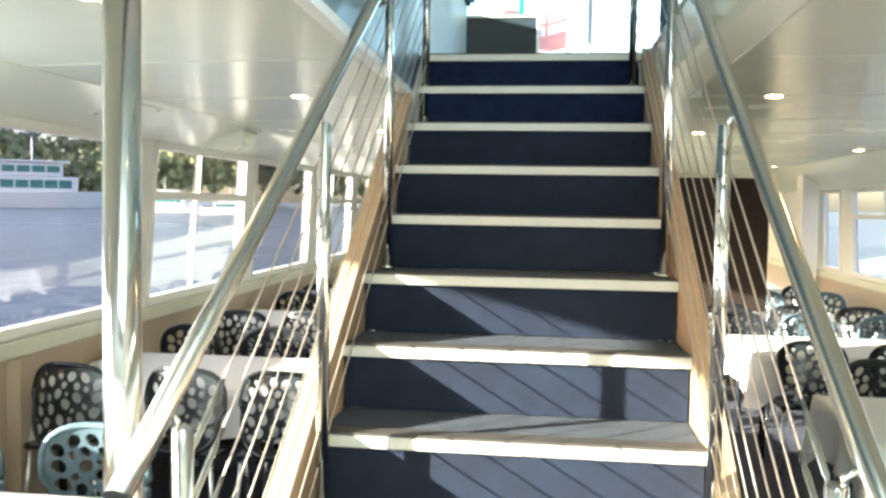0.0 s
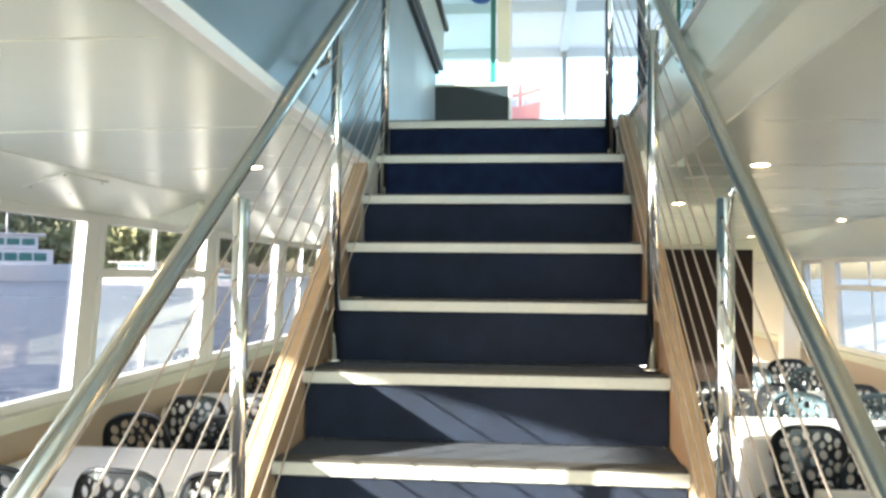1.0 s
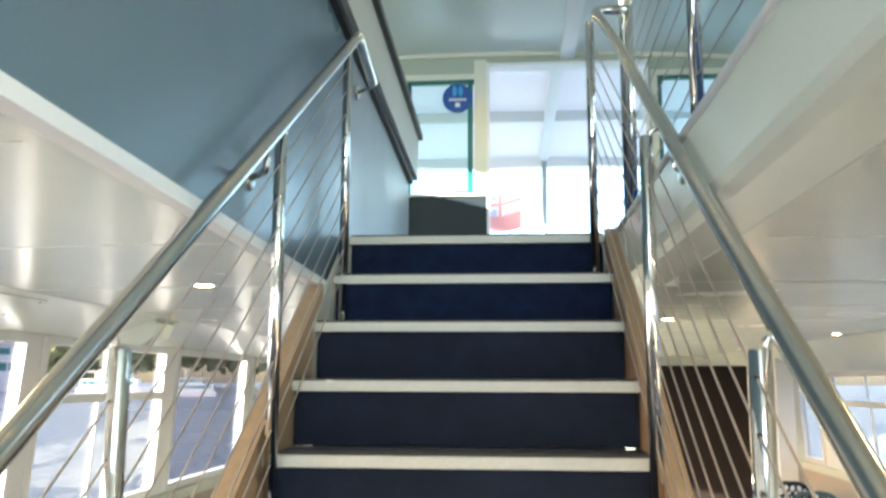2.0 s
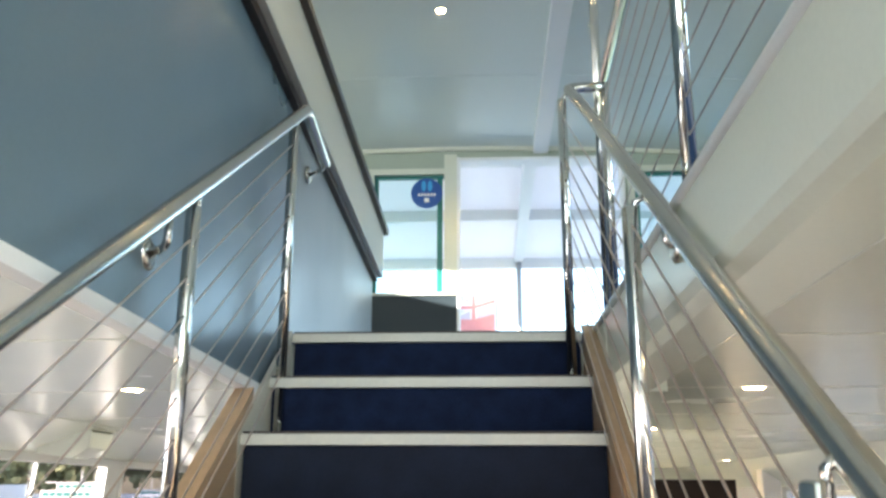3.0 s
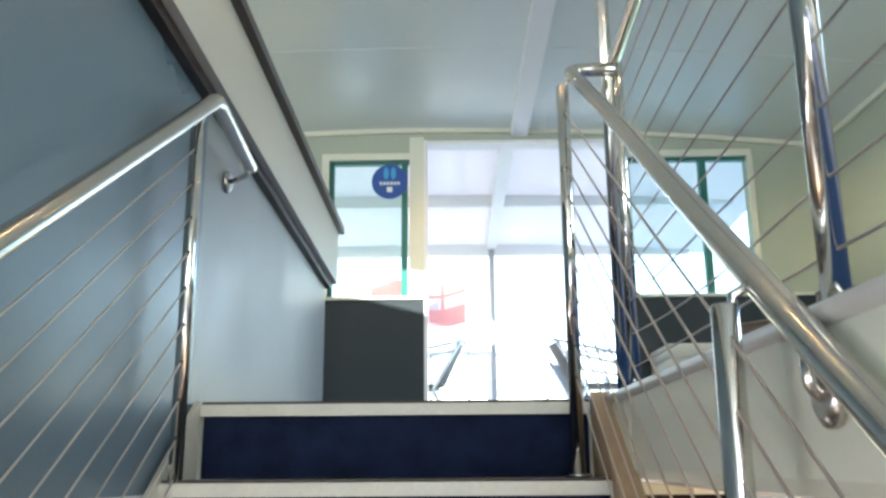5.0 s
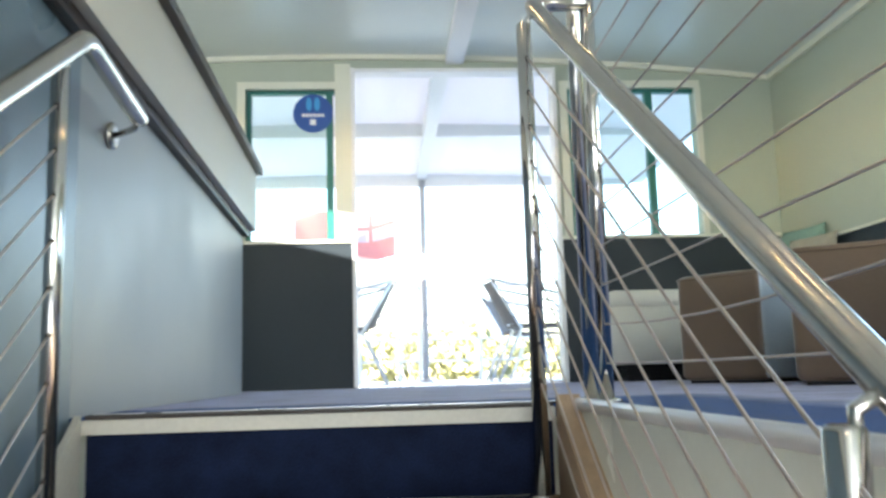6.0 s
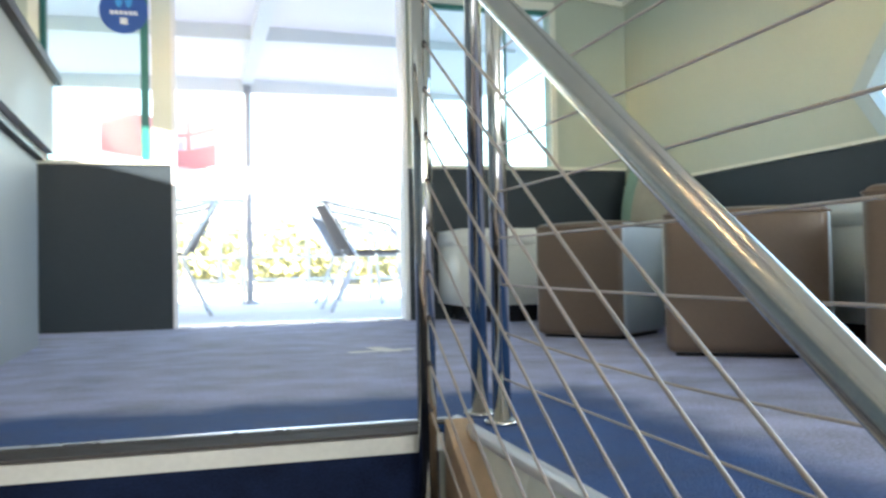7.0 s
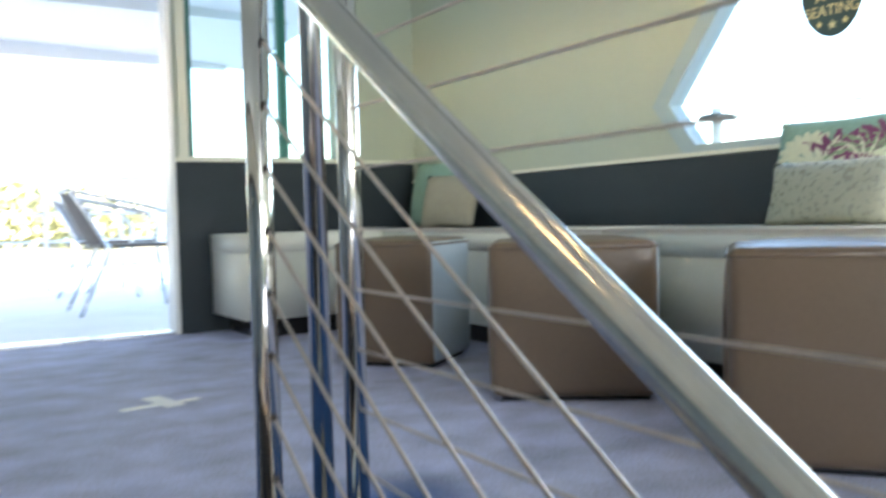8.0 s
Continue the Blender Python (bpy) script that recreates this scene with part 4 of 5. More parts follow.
side_wall("wall_port_lower", PORT, -1, "white cabin side with a row of large windows")
side_wall("wall_starboard_lower", STAR, 1, "white cabin side with windows on the dining side")
# unseen bulkhead, left open to go with the lower fore fill lamp
bm = bmesh.new()
for x0, x1, z0, z1 in ((PORT, STAR, LOW, -1.7), (PORT, STAR, -0.35, -0.05), (PORT, -2.0, -1.7, -0.35), (4.1, STAR, -1.7, -0.35)):
    box(bm, x0, x1, -7.1, -7.0, z0, z1)
tagged(part("wall_fore_lower", bm, WHITE), "unseen white fore bulkhead with a wide gap added for fill light", "wall", kind="structure")
bm = bmesh.new()
box(bm, PORT, STAR, 12.0, 12.1, LOW, -0.05)
tagged(part("wall_aft_lower", bm, CREAM), "cream aft bulkhead of the dining saloon", "wall", kind="structure")
setting("trim_lining_rib", (PORT + 0.022, PORT + 0.1, 0.02, 0.13, LOW + 0.001, -1.575), BEIGE, "beige upright rib on the wall lining", 0.012, "trim")
# coving between ceiling and side walls
for nm, x, d, zc in (("port", PORT, 1, -0.29), ("starboard", STAR, -1, -0.43)):
    bm = bmesh.new()
    prism(bm, [(x + d * 0.002, zc), (x + d * 0.02, zc - 0.005), (x + d * 0.5, ceil_low(x + d * 0.5) - 0.004), (x + d * 0.5, ceil_low(x + d * 0.5) + 0.006), (x + d * 0.002, ceil_low(x) + 0.01)], "y", -7.0, 12.0)
    tagged(part("coving_" + nm, bm, CREAM_GLOSS), "cream coving panel over the windows", "trim", kind="structure")

setting("partition", (1.87, 2.72, 4.55, 4.63, LOW + 0.001, -0.42), BROWN, "dark brown partition among the dining tables", 0.006, "partition")
setting("column", (4.08, 4.3, 8.35, 8.6, LOW + 0.001, ceil_low(4.1) - 0.002), WHITE, "white boxed column by the windows", 0.01, "column")

for x, y in ((-0.83, 0.64), (-0.78, -1.72), (-0.8, 2.9), (1.79, 0.7), (1.78, 3.05), (1.78, 5.4), (3.68, 5.0), (3.7, 1.2), (1.78, -1.7), (3.72, 8.6)):
    downlight(x, y, ceil_low, "dining saloon downlights", 0.045)

# faceted loudspeaker box under the coving and a flush hatch further aft
spk = thing("wall_speaker", "faceted cream loudspeaker box under the coving", "speaker", at=Matrix.Translation((-1.9, 2.55, -0.175)) @ Matrix.Diagonal((0.85, 0.8, 0.8, 1)))
bm = bmesh.new()
prism(bm, [(-0.3, -0.16), (-0.04, -0.2), (0.09, -0.12), (0.12, 0.0), (0.06, 0.05), (-0.3, 0.05)], "y", -0.2, 0.2)
for v in bm.verts:
    k = 1 - 0.35 * max(0.0, (-0.02 - v.co.z) / 0.18)
    v.co.y *= k
bevel(bm, 0.008, 2)
part("body", bm, CREAM_GLOSS, spk)
boxed("mount_plate", (0.02, 0.14, -0.24, 0.24, 0.02, 0.05), CREAM, spk, w=0.006)
for sy in (-0.2, -0.13, 0.2):
    boxed("screw", (0.139, 0.145, sy - 0.008, sy + 0.008, 0.03, 0.044), RUBBER, spk)
hp = thing("access_hatch", "flush cream access hatch with small screws", "hatch", at=Matrix.Translation((PORT + 0.33, 0.75, -0.196)) @ Matrix.Rotation(radians(-18.1), 4, "Y"))
boxed("cover", (-0.12, 0.12, -0.24, 0.24, -0.004, 0.02), CREAM_GLOSS, hp, w=0.004)
for sx in (-0.1, 0.1):
    for sy in (-0.2, 0.2):
        boxed("screw", (sx - 0.006, sx + 0.006, sy - 0.006, sy + 0.006, -0.007, -0.004), RUBBER, hp)


# ---- lower saloon: chairs and tables ----
def oval_back():
    """A curved plastic shell with oval holes."""
    rnd = random.Random(4)
    bm = bmesh.new()
    edges = []

    def loop(pts):
        vs = [bm.verts.new((x, 0, z)) for x, z in pts]
        edges.extend(bm.edges.new((vs[i], vs[(i + 1) % len(vs)])) for i in range(len(vs)))

    out = []
    for i in range(40):
        a = 2 * math.pi * i / 40
        c, s = math.cos(a), math.sin(a)
        q = (abs(c) ** 3.2 + abs(s) ** 3.2) ** (-1 / 3.2)
        wide = 0.225 if s > 0 else 0.205
        out.append((wide * q * c, 0.21 * q * s))
    loop(out)
    # scattered pebble holes that keep clear of one another and of the rim
    holes = []
    for size in (0.03, 0.026, 0.022, 0.018, 0.014):
        for _ in range(700):
            xx, zz = rnd.uniform(-0.185, 0.185), rnd.uniform(-0.17, 0.17)
            if (abs(xx) / 0.2) ** 3.2 + (abs(zz) / 0.185) ** 3.2 > 0.82:
                continue
            if all((xx - hx) ** 2 + (zz - hz) ** 2 > (size + hs + 0.0055) ** 2 for hx, hz, hs in holes):
                holes.append((xx, zz, size))
    for xx, zz, size in holes:
        ra, rb, tw = size * rnd.uniform(0.78, 0.95), size * rnd.uniform(1.0, 1.08), rnd.uniform(-0.9, 0.9)
        ring = []
        for k in range(10):
            t = 2 * math.pi * k / 10
            u, v = ra * math.cos(t), rb * math.sin(t)
            ring.append((xx + u * math.cos(tw) - v * math.sin(tw), zz + u * math.sin(tw) + v * math.cos(tw)))
        loop(ring)
    bmesh.ops.triangle_fill(bm, edges=edges, use_beauty=True)
    ext = bmesh.ops.extrude_face_region(bm, geom=bm.faces[:])
    bmesh.ops.translate(bm, verts=[v for v in ext["geom"] if isinstance(v, bmesh.types.BMVert)], vec=(0, 0.012, 0))
    for v in bm.verts:
        v.co.y += -1.3 * v.co.x ** 2 - 0.16 * (v.co.z + 0.2)
        v.co.z += 0.665
    # rolled rim
    rim = [Vector((x, -1.3 * x * x - 0.16 * (z + 0.2) + 0.006, z + 0.665)) for x, z in out]
    tube(bm, rim + [rim[0]], 0.014, 8)
    return bm


def dining_chair(shell, label):
    """The sitter looks along -y, with the backrest over the seat's rear edge."""
    ob = thing("dining_chair", label, "chair", "dining chairs")
    bm = oval_back()
    for v in bm.verts:
        v.co.y += 0.2
    part("backrest", bm, shell, ob)
    bm = bmesh.new()
    box(bm, -0.215, 0.215, -0.21, 0.2, 0.43, 0.455)
    bevel(bm, 0.012, 3)
    part("seat", bm, shell, ob)
    for sx in (-1, 1):
        for y, sp in ((-0.18, -0.03), (0.18, 0.05)):
            bm = bmesh.new()
            tube(bm, [(sx * 0.19, y, 0.43), (sx * 0.215, y + sp, 0.0)], [0.014, 0.011], 10)
            part("leg", bm, ALU, ob, "silver metal leg")
    return ob


chair_kinds = {True: dining_chair(PEARL, "glossy blue-grey plastic dining chair with oval holes"),
               False: dining_chair(BLACK, "black plastic dining chair with oval holes in its back")}
used = set()
CHAIRS = []
for y, rows in ((-0.02, (-1.88, -1.26, -0.74)), (2.3, (-1.8, -1.25, -0.7)), (4.65, (-1.8, -1.25)), (-2.35, (-1.9, -1.35))):
    for x in rows:
        CHAIRS.append((x, y, 180))  # backs towards the fore end
for y, rows in ((-1.02, (-1.72, -2.02 + 0.9)), (1.62, (-1.85, -1.24, -0.72)), (3.98, (-1.8, -1.2)), (6.3, (-1.8, -1.2))):
    for x in rows:
        CHAIRS.append((x, y, 0))
for y, rows in ((1.68, (2.36, 2.95, 3.55)), (3.85, (2.25, 2.8, 3.4)), (-0.62, (2.4, 2.95)), (6.1, (2.3, 2.9, 3.5))):
    for x in rows:
        CHAIRS.append((x, y, 180))
for y, rows in ((1.14, (2.5, 3.0, 3.6)), (3.38, (2.2, 2.75, 3.4)), (5.4, (2.25, 2.85, 3.5))):
    for x in rows:
        CHAIRS.append((x, y, 0))
rnd = random.Random(7)
for x, y, yaw in CHAIRS:
    back = 0.2 if yaw == 0 else -0.2
    m = Matrix.Translation((x + rnd.uniform(-0.02, 0.02), y - back, LOW)) @ Matrix.Rotation(radians(yaw + rnd.uniform(-7, 7)), 4, "Z")
    pale = yaw == 0 and (y < 0 or x > 2.7)
    if pale not in used:
        chair_kinds[pale].matrix_basis = m
        used.add(pale)
    else:
        copy_thing(chair_kinds[pale], m)


def table(x0, x1, y0, y1):
    zt = LOW + 0.742
    ob = thing("dining_table", "rectangular dining table under a white cloth", "table", "dining tables")
    boxed("tabletop", (x0 + 0.01, x1 - 0.01, y0 + 0.01, y1 - 0.01, zt - 0.03, zt), BROWN, ob, w=0.004)
    for x in (x0 + 0.08, x1 - 0.08):
        for y in (y0 + 0.08, y1 - 0.08):
            bm = bmesh.new()
            tube(bm, [(x, y, LOW), (x, y, zt - 0.03)], 0.022, 12)
            part("leg", bm, BLACK, ob)
    # the cloth: flat top, rounded fold, waved hem that drops at the corners
    bm = bmesh.new()
    n, cx, cy, hx, hy = 120, (x0 + x1) / 2, (y0 + y1) / 2, (x1 - x0) / 2 + 0.004, (y1 - y0) / 2 + 0.004
    rr_ = random.Random(int((x0 + 9) * 31 + (y0 + 9) * 57))
    ph, ph2 = rr_.uniform(0, 6), rr_.uniform(0, 6)
    rings = []
    for lev in range(8):
        ring = []
        for i in range(n):
            a = 2 * math.pi * i / n
            c, s = math.cos(a), math.sin(a)
            # walk round the rectangle
            k = 1 / max(abs(c) / hx, abs(s) / hy)
            px, py = c * k, s * k
            corner = min(hx - abs(px), hy - abs(py))
            far = max(0.0, 1 - (max(hx - abs(px), 0) + max(hy - abs(py), 0)) / 0.22)
            if lev == 0:
                ring.append(bm.verts.new((cx + px * 0.97, cy + py * 0.97, zt + 0.006)))
                continue
            q = (lev - 1) / 6
            drop = (0.26 + 0.16 * far ** 2) * q
            wave = 0.02 * q * (math.sin(a * 17 + ph) + 0.6 * math.sin(a * 29 + ph2))
            outw = 0.004 + wave + 0.05 * far * q + 0.012 * q
            nx, ny = (math.copysign(1, px), 0) if hx - abs(px) < hy - abs(py) else (0, math.copysign(1, py))
            if far > 0:
                nx, ny = nx + far * math.copysign(0.6, px), ny + far * math.copysign(0.6, py)
            ring.append(bm.verts.new((cx + px + nx * outw, cy + py + ny * outw, zt + 0.005 - drop - (0.004 if lev > 1 else 0))))
        rings.append(ring)
    bm.faces.new(rings[0])
    for a, b in zip(rings, rings[1:]):
        for i in range(n):
            bm.faces.new((a[i], a[(i + 1) % n], b[(i + 1) % n], b[i]))
    cl = tagged(part("tablecloth", bm, CLOTH, smooth=True), "white cotton tablecloth hanging over a dining table", "tablecloth", "tablecloths")
    return ob


for y0, y1 in ((-2.35, -1.5), (0.2, 1.15), (2.62, 3.5), (4.95, 5.85)):
    table(PORT + 0.1, -0.62, y0, y1)
for y0, y1 in ((-0.3, 0.66), (1.95, 2.88), (4.1, 4.5), (6.4, 7.2)):
    table(2.03, 3.95, y0, y1)


# ---- aft deck outside ----
setting("aft_deck", (UPORT, USTAR + 0.08, W1 + 0.002, 7.1, -0.06, -0.01), DECK, "pale sunlit open aft deck", 0, "deck")
bm = bmesh.new()
for i in range(24):
    a, b = UPORT - 0.1 + (USTAR - UPORT + 0.3) * i / 24, UPORT - 0.1 + (USTAR - UPORT + 0.3) * (i + 1) / 24
    za, zb = 2.03 - 0.012 * (a - CX) ** 2, 2.03 - 0.012 * (b - CX) ** 2
    v = [bm.verts.new(c) for c in ((a, W1, za + 0.2), (b, W1, zb + 0.2), (b, 6.55, zb), (a, 6.55, za), (a, W1, za + 0.26), (b, W1, zb + 0.26), (b, 6.55, zb + 0.06), (a, 6.55, za + 0.06))]
    for f in ((3, 2, 1, 0), (4, 5, 6, 7), (0, 1, 5, 4), (1, 2, 6, 5), (2, 3, 7, 6), (3, 0, 4, 7)):
        bm.faces.new([v[i] for i in f])
bmesh.ops.remove_doubles(bm, verts=bm.verts, dist=0.0005)
tagged(part("awning_roof", bm, AWNING), "white awning roof over the aft deck", "roof", kind="structure")
for y, h in ((3.72, 0.06), (5.0, 0.06), (6.46, 0.07)):
    zc = 2.03 + 0.2 * (6.55 - y) / (6.55 - W1)
    setting("awning_beam", (UPORT, USTAR, y, y + 0.07, zc - h - 0.05, zc + 0.0), WHITE, "white cross beam under the awning", 0.006, "beam")
setting("awning_spine", (0.98, 1.08, W1, 6.45, 1.98, 2.09), WHITE, "white lengthwise beam under the awning", 0.006, "beam")
bm = bmesh.new()
box(bm, UPORT, USTAR, W1, W1 + 0.05, 2.05, 2.45)
tagged(part("awning_upstand", bm, WHITE), "white panel where the awning meets the cabin", "wall", kind="structure")


# added out of view to port, to hold the low sun off the deck
setting("wall_sun_block", (UPORT - 0.08, UPORT, W1 + 0.002, 6.4, -0.05, 1.8), WHITE, "added unseen white screen that keeps the sun off the aft deck", 0.004)

ap = thing("awning_post", "slim grey awning post standing on the aft deck", "post")
bm = bmesh.new()
tube(bm, [(1.03, 6.45, -0.01), (1.03, 6.45, 1.97)], 0.03, 16)
part("post", bm, POST_GREY, ap)
bm = bmesh.new()
tube(bm, [(1.03, 6.45, -0.01), (1.03, 6.45, 0.02)], [0.07, 0.05], 16)
part("base_flange", bm, POST_GREY, ap)

fence = thing("deck_fence", "white tubular guard rail round the stern", "railing")
for x in [UPORT + 0.1 + i * 0.62 for i in range(9)]:
    bm = bmesh.new()
    tube(bm, [(x, 7.0, -0.01), (x, 7.0, 0.97)], 0.02, 10)
    part("post", bm, WHITE, fence)
for z in (0.2, 0.42, 0.66, 0.97):
    bm = bmesh.new()
    tube(bm, [(UPORT + 0.05, 7.0, z), (USTAR, 7.0, z)], 0.02 if z > 0.9 else 0.012, 10)
    part("rail", bm, WHITE, fence)


def bistro_chair(at):
    """An armchair of bent tube with a woven seat and back; it faces +x."""
    ob = thing("bistro_armchair", "aluminium bistro armchair with brown woven seat and back", "chair", "aft deck chairs", at=at)
    bm = bmesh.new()
    for i in range(10):
        for j in range(8):
            u0, u1, v0, v1 = i / 10, (i + 1) / 10, j / 8, (j + 1) / 8

            def at_(u, v):
                return Vector((-0.02 - 0.15 * v - 0.04 * (1 - (2 * u - 1) ** 2), (u - 0.5) * 0.46, 0.44 + 0.32 * v))
            q = [at_(u0, v0), at_(u1, v0), at_(u1, v1), at_(u0, v1)]
            a = [bm.verts.new(c) for c in q]
            b = [bm.verts.new(c + Vector((-0.014, 0, 0))) for c in q]
            bm.faces.new(a)
            bm.faces.new(b[::-1])
            for k in range(4):
                bm.faces.new((a[k], b[k], b[(k + 1) % 4], a[(k + 1) % 4]))
    part("backrest", bm, WEAVE, ob)
    boxed("seat", (-0.03, 0.42, -0.225, 0.225, 0.415, 0.435), WEAVE, ob, w=0.008)
    for sy in (-1, 1):
        y = 0.245 * sy
        bm = bmesh.new()
        tube(bm, [(-0.2, y * 0.95, 0.775), (0.0, y, 0.425), (0.02, y, 0.40), (-0.17, y, -0.0)], 0.0125, 10)
        part("back_leg", bm, ALU, ob)
        bm = bmesh.new()
        tube(bm, [(-0.2, y * 0.95, 0.775), (-0.1, y * 1.1, 0.745), (0.2, y * 1.12, 0.68), (0.36, y * 1.08, 0.64), (0.43, y * 1.02, 0.55), (0.42, y, 0.40), (0.47, y, 0.0)], 0.0125, 10)
        part("arm_leg", bm, ALU, ob)
    bm = bmesh.new()
    tube(bm, [(-0.2, -0.235, 0.775), (-0.24, -0.1, 0.78), (-0.24, 0.1, 0.78), (-0.2, 0.235, 0.775)], 0.014, 10)
    part("top_rail", bm, ALU, ob)
    return ob


bc = bistro_chair(Matrix.Translation((1.64, 4.72, -0.01)) @ Matrix.Rotation(radians(0), 4, "Z"))
copy_thing(bc, Matrix.Translation((0.49, 4.72, -0.01)) @ Matrix.Rotation(radians(181), 4, "Z"))
copy_thing(bc, Matrix.Translation((1.85, 6.2, -0.01)) @ Matrix.Rotation(radians(-35), 4, "Z"))


def bistro_table(x, y):
    ob = thing("bistro_table", "round aluminium bistro table on the aft deck", "table", "aft deck tables")
    bm = bmesh.new()
    tube(bm, [(x, y, 0.69), (x, y, 0.695), (x, y, 0.715), (x, y, 0.72)], [0.33, 0.35, 0.35, 0.34], 40)
    part("tabletop", bm, ALU, ob)
    bm = bmesh.new()
    tube(bm, [(x, y, 0.0), (x, y, 0.69)], 0.03, 14)
    part("column", bm, ALU, ob)
    bm = bmesh.new()
    tube(bm, [(x, y, -0.01), (x, y, 0.01), (x, y, 0.03)], [0.22, 0.22, 0.05], 30)
    part("base", bm, ALU, ob)


bistro_table(2.5, 5.15)
bistro_table(-0.35, 5.0)

# the ensign on its staff at the stern
flag = thing("ensign", "red ensign with a navy cantoned corner hanging from a white staff", "flag")


def cloth(name, u0, u1, v0, v1, material, lift, parent):
    bm = bmesh.new()
    n, k = 16, 8
    g = [[bm.verts.new((-0.3 + 1.06 * u, 7.15 + 0.05 * math.sin(u * 9 + v * 2) - lift, 1.27 + 0.5 * v + 0.03 * u + 0.03 * math.sin(u * 7))) for v in [v0 + (v1 - v0) * j / k for j in range(k + 1)]]
         for u in [u0 + (u1 - u0) * i / n for i in range(n + 1)]]
    for i in range(n):
        for j in range(k):
            bm.faces.new((g[i][j], g[i + 1][j], g[i + 1][j + 1], g[i][j + 1]))
    return part(name, bm, material, parent, smooth=True)


cloth("field", 0, 1, 0, 1, RED, 0, flag)
cloth("canton", 0.52, 1, 0.42, 1, NAVYCLOTH, 0.004, flag)
for d in (0, 1):  # the white diagonals of the canton
    bm = bmesh.new()
    for i in range(10):
        q = [(0.53 + 0.46 * t, (0.45 + 0.52 * t if d else 0.97 - 0.52 * t)) for t in (i / 10, (i + 1) / 10)]
        vs = []
        for (u, v), w in ((q[0], -0.035), (q[1], -0.035), (q[1], 0.035), (q[0], 0.035)):
            vs.append(bm.verts.new((-0.3 + 1.06 * u, 7.15 + 0.05 * math.sin(u * 9 + (v + w) * 2) - 0.006, 1.27 + 0.5 * (v + w) + 0.03 * u + 0.03 * math.sin(u * 7))))
        bm.faces.new(vs)
    part("white_saltire", bm, WHITECLOTH, flag)
cloth("white_cross", 0.52, 1, 0.63, 0.79, WHITECLOTH, 0.008, flag)
cloth("white_cross", 0.72, 0.8, 0.42, 1, WHITECLOTH, 0.008, flag)
cloth("red_cross", 0.52, 1, 0.67, 0.75, RED, 0.012, flag)
cloth("red_cross", 0.74, 0.78, 0.42, 1, RED, 0.012, flag)
bm = bmesh.new()
tube(bm, [(0.79, 7.17, -0.05), (0.775, 7.19, 1.95)], 0.016, 10)
part("staff", bm, WHITE, flag)

# light fitting on the outside walkway, seen through the hexagonal window
lamp = thing("deck_lamp", "white deck post with a dark flat cap outside the window", "lamp")
bm = bmesh.new()
tube(bm, [(3.47, 1.315, -0.05), (3.47, 1.315, 0.965)], 0.022, 12)
part("post", bm, WHITE, lamp)
boxed("cap", (3.42, 3.52, 1.265, 1.365, 0.912, 0.938), DARKGLASS, lamp, "dark flat cap", 0.005)
setting("side_deck", (USTAR + 0.082, STAR + 0.1, -6.0, 7.6, -0.06, -0.01), DECK, "pale side walkway outside the cabin", 0, "deck")

# ---- water, shore and moored boats ----
bm = bmesh.new()
v = [bm.verts.new((x, y, -3.2)) for x, y in ((-2500, -2500), (2500, -2500), (2500, 2500), (-2500, 2500))]
bm.faces.new(v)
tagged(part("water", bm, SEA), "rippled harbour water out to the horizon", "water", kind="structure")


def moored_boat(at, s, label, deckhouse=HULL_TEAL):
    ob = thing("moored_boat", label, "boat", "moored boats", at=at)
    bm = bmesh.new()
    sec = []
    for i in range(13):
        q = i / 12
        wd = 2.6 * s * (1 - max(0, (q - 0.6) / 0.4) ** 2 * 0.92)
        z0, z1 = 0.0, (1.9 + 0.6 * q) * s
        sec.append([bm.verts.new((q * 22 * s - 11 * s, y, z)) for y, z in ((-wd * 0.8, z0), (wd * 0.8, z0), (wd, z1), (-wd, z1))])
    for a, b in zip(sec, sec[1:]):
        for k in range(4):
            bm.faces.new((a[k], a[(k + 1) % 4], b[(k + 1) % 4], b[k]))
    bm.faces.new(sec[0])
    bm.faces.new(sec[-1][::-1])
    part("hull", bm, WHITE, ob)
    boxed("cabin", (-10 * s, 6 * s, -2.2 * s, 2.2 * s, 2.0 * s, 4.4 * s), WHITE, ob, w=0.1 * s)
    for i in range(8):
        boxed("cabin_window", ((-9.4 + i * 1.85) * s, (-7.8 + i * 1.85) * s, -2.26 * s, 2.26 * s, 2.8 * s, 3.9 * s), deckhouse, ob, "teal tinted window")
    boxed("upper_cabin", (-6 * s, 4 * s, -1.9 * s, 1.9 * s, 4.5 * s, 6.3 * s), WHITE, ob, w=0.1 * s)
    for i in range(5):
        boxed("cabin_window", ((-5.6 + i * 1.9) * s, (-4.0 + i * 1.9) * s, -1.96 * s, 1.96 * s, 5.0 * s, 5.9 * s), deckhouse, ob, "teal tinted window")
    boxed("roof", (-9 * s, 5 * s, -2.3 * s, 2.3 * s, 6.4 * s, 6.65 * s), WHITE, ob, w=0.05 * s)
    bm = bmesh.new()
    tube(bm, [(0, 0, 6.6 * s), (0, 0, 10 * s)], 0.1 * s, 8)
    part("mast", bm, WHITE, ob)
    return ob


def bearing(deg, dist, z=-3.2):
    """A place by its bearing to port of dead astern of the bow line, seen from the stairs."""
    return (0.6 - dist * math.sin(radians(deg)), -4 + dist * math.cos(radians(deg)), z)


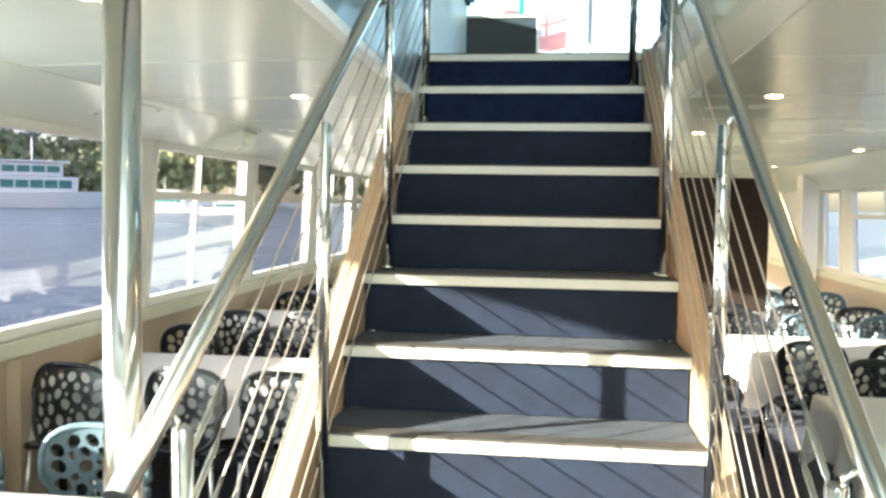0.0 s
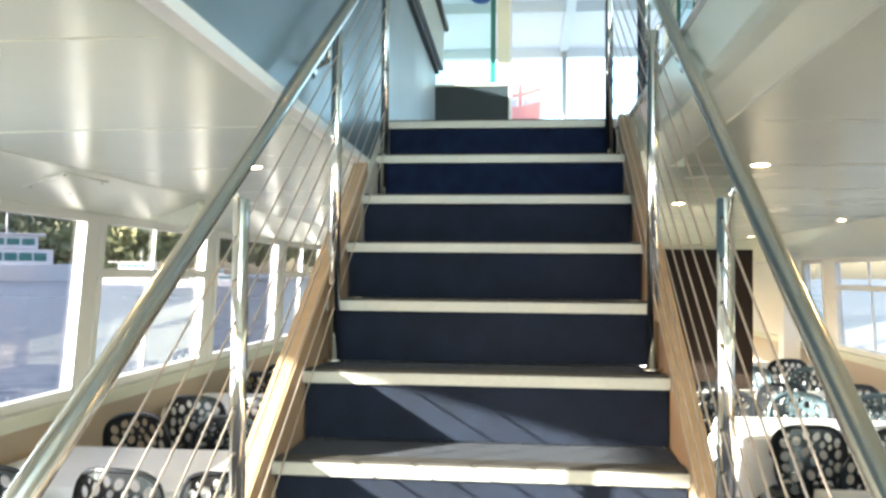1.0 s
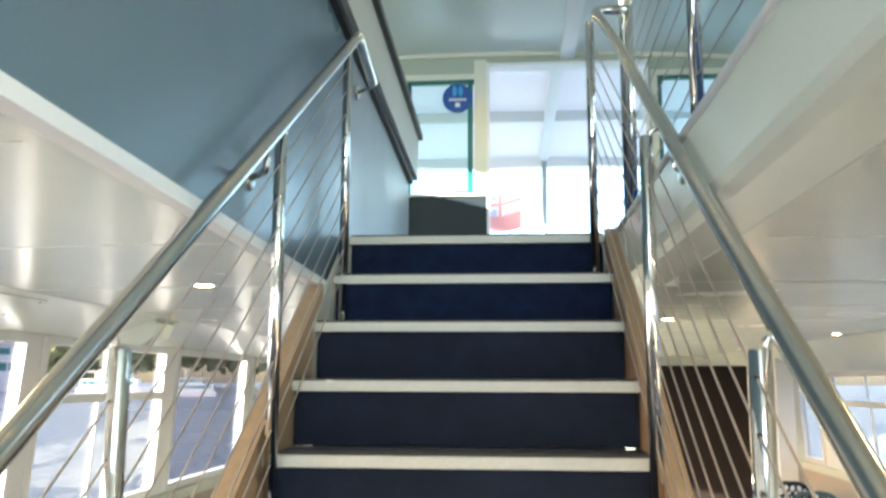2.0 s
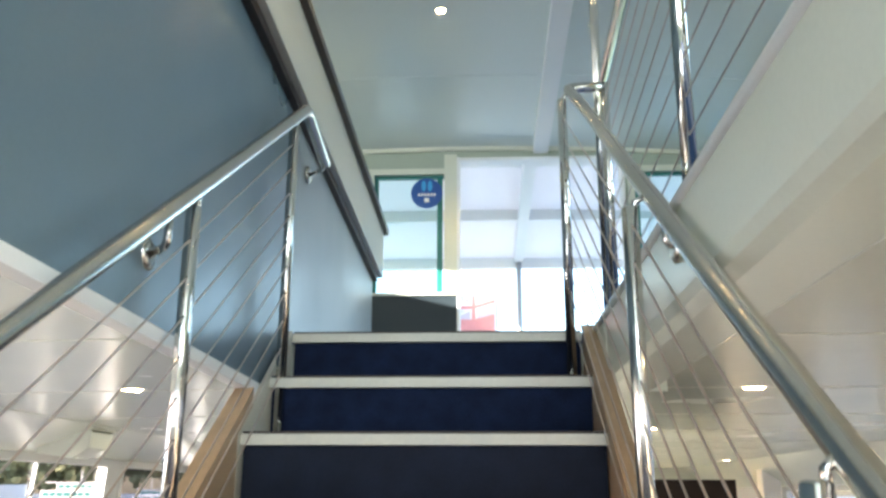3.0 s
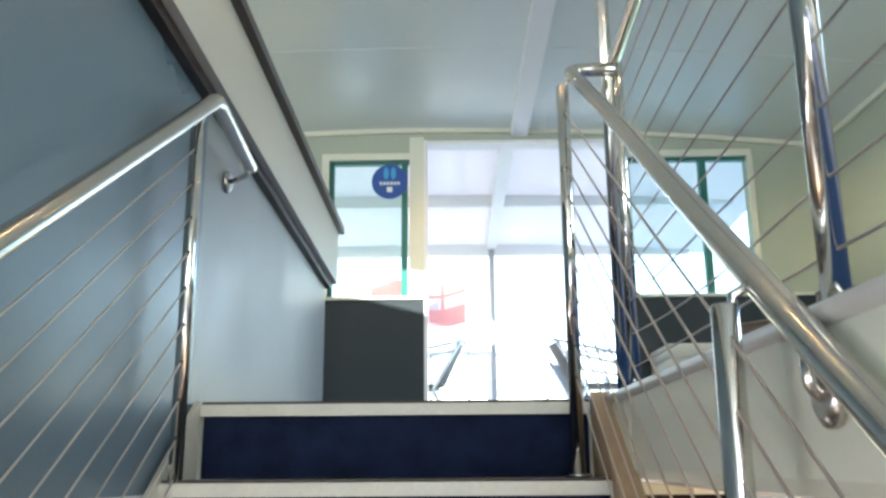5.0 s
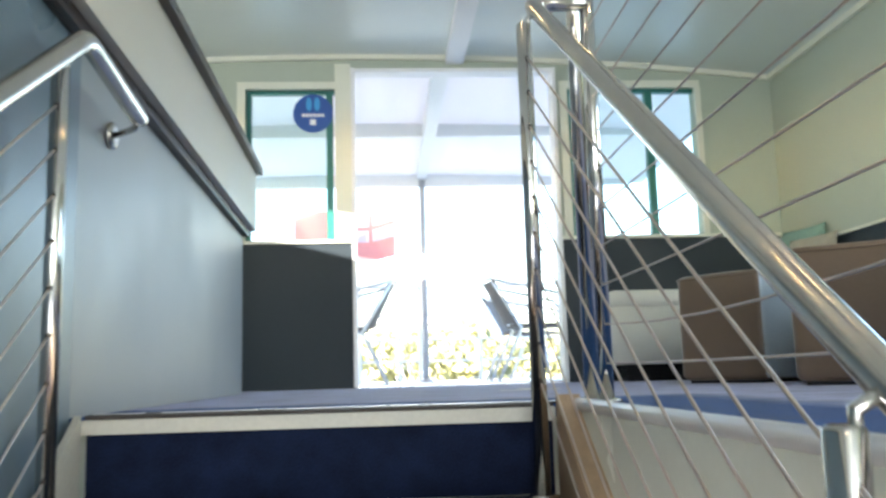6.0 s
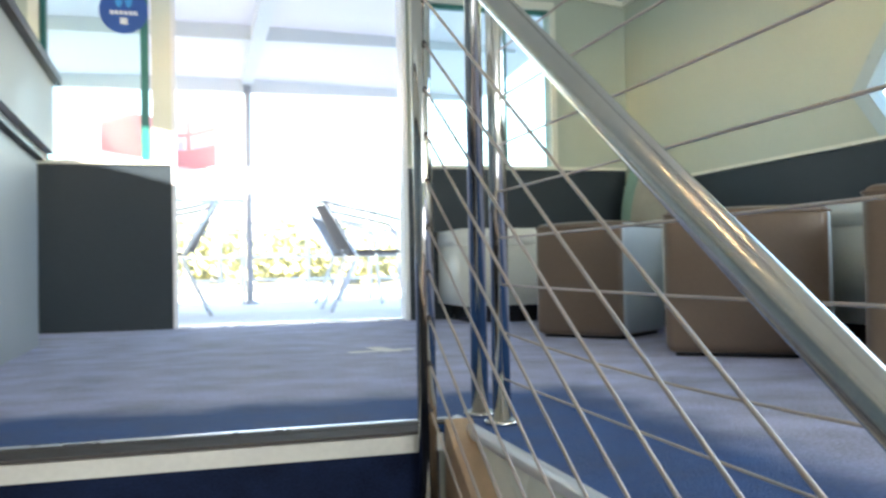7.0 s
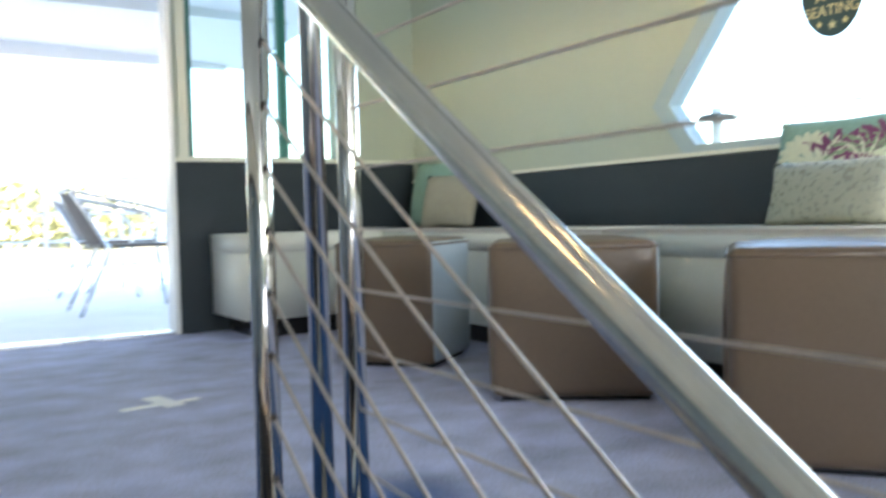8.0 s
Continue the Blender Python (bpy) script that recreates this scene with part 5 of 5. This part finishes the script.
moored_boat(Matrix.Translation(bearing(32.6, 250)) @ Matrix.Rotation(radians(30), 4, "Z"), 1.85, "white two-deck cruise boat with teal windows moored across the water")
moored_boat(Matrix.Translation(bearing(25, 190)) @ Matrix.Rotation(radians(10), 4, "Z"), 0.7, "white motor cruiser moored off the wooded shore")
moored_boat(Matrix.Translation(bearing(21, 165)) @ Matrix.Rotation(radians(200), 4, "Z"), 0.5, "small white motor yacht moored off the shore")
moored_boat(Matrix.Translation(bearing(42, 150)) @ Matrix.Rotation(radians(30), 4, "Z"), 0.7, "white motor yacht at its mooring")


def woods(name, centre, span, depth, height, count, seed, label, material=FOLIAGE, base=-3.3, size=(2.5, 5.0), turn=0.0):
    """A far belt of tree crowns: many small uneven leaf clumps, joined into one mesh."""
    r = random.Random(seed)
    verts, faces = [], []
    ct, st = math.cos(turn), math.sin(turn)
    for _ in range(count):
        u, w = r.uniform(-span / 2, span / 2), r.uniform(0, depth)
        hill = height * (0.45 + 0.55 * w / depth) * (0.75 + 0.25 * math.sin(u * 0.03 + seed)) * r.uniform(0.25, 1.0)
        sz = r.uniform(*size)
        cx, cy, cz = centre[0] + ct * u - st * w, centre[1] + st * u + ct * w, base + hill
        for _ in range(5):
            ax, ay, az = (r.gauss(0, sz * 0.5) for _ in range(3))
            d = Vector((r.gauss(0, 1), r.gauss(0, 1), r.gauss(0, 0.7))).normalized()
            e = d.orthogonal().normalized()
            f = d.cross(e)
            b = len(verts)
            k = sz * r.uniform(0.35, 0.6)
            p = Vector((cx + ax, cy + ay, cz + az * 0.7))
            for i in range(5):
                t = 2 * math.pi * i / 5
                rad = k * r.uniform(0.6, 1.1)
                verts.append(p + e * rad * math.cos(t) + f * rad * math.sin(t) + d * r.uniform(-0.2, 0.2) * k)
            faces.append((b, b + 1, b + 2, b + 3, b + 4))
    me = bpy.data.meshes.new(name)
    me.from_pydata([tuple(v_) for v_ in verts], [], faces)
    me.materials.append(material)
    return tagged(new(name, me), label, "trees", kind="stuff")


def bank(name, dims, label):
    bm = bmesh.new()
    box(bm, *dims)
    bmesh.ops.subdivide_edges(bm, edges=bm.edges, cuts=6, use_grid_fill=True)
    r = random.Random(3)
    for v_ in bm.verts:
        if v_.co.z > dims[5] - 0.01:
            v_.co.z += r.uniform(-0.3, 0.3)
    return tagged(part(name, bm, BANK), label, "shore", kind="structure")


woods("far_woods_port", bearing(30, 420), 420, 90, 74, 9500, 5, "olive green wooded hill across the water", size=(2.2, 5.0), turn=radians(30))
woods("far_woods_starboard", (260, 160, 0), 420, 80, 24, 2200, 6, "green wooded shore across the water", size=(4, 8), turn=radians(-75))
bank("shore_aft", (-9, 11, 40, 120, -4.0, -0.4), "flat quay bank behind the stern")
woods("quay_bushes", (1.5, 42, 0), 19, 4, 4.4, 620, 9, "sunny green bushes along the quay", BUSH, -0.8, (0.25, 0.6))
woods("quay_trees", (2, 75, 0), 18, 20, 8, 700, 12, "pale green trees behind the quay", BUSH, -0.5, (1.2, 2.4))


def far_building(x, y, w, d, h, floors, label):
    ob = thing("far_building", label, "building", "buildings behind the quay")
    boxed("wall", (x, x + w, y, y + d, -0.7, h), CONCRETE, ob)
    boxed("roof", (x - 0.4, x + w + 0.4, y - 0.4, y + d + 0.4, h, h + 0.4), WHITE, ob)
    n = max(3, int(w / 3))
    for i in range(n):
        for k in range(floors):
            x0, z0 = x + (i + 0.25) * w / n, 0.6 + k * (h - 0.5) / floors
            boxed("window", (x0, x0 + 0.5 * w / n, y - 0.06, y + 0.02, z0, z0 + 1.4), FARGLASS, ob)


far_building(1.5, 105, 9, 10, 12.5, 4, "pale concrete building with dark windows behind the quay")
far_building(-3.0, 66, 9, 9, 4.0, 1, "low pale boathouse on the quay")
tower = bearing(34.2, 600)
far_building(tower[0], tower[1], 16, 14, 66, 9, "pale tower block above the wooded far shore")
tower = bearing(30.0, 600)
far_building(tower[0], tower[1], 11, 12, 60, 8, "slim brownish tower block above the wooded far shore")
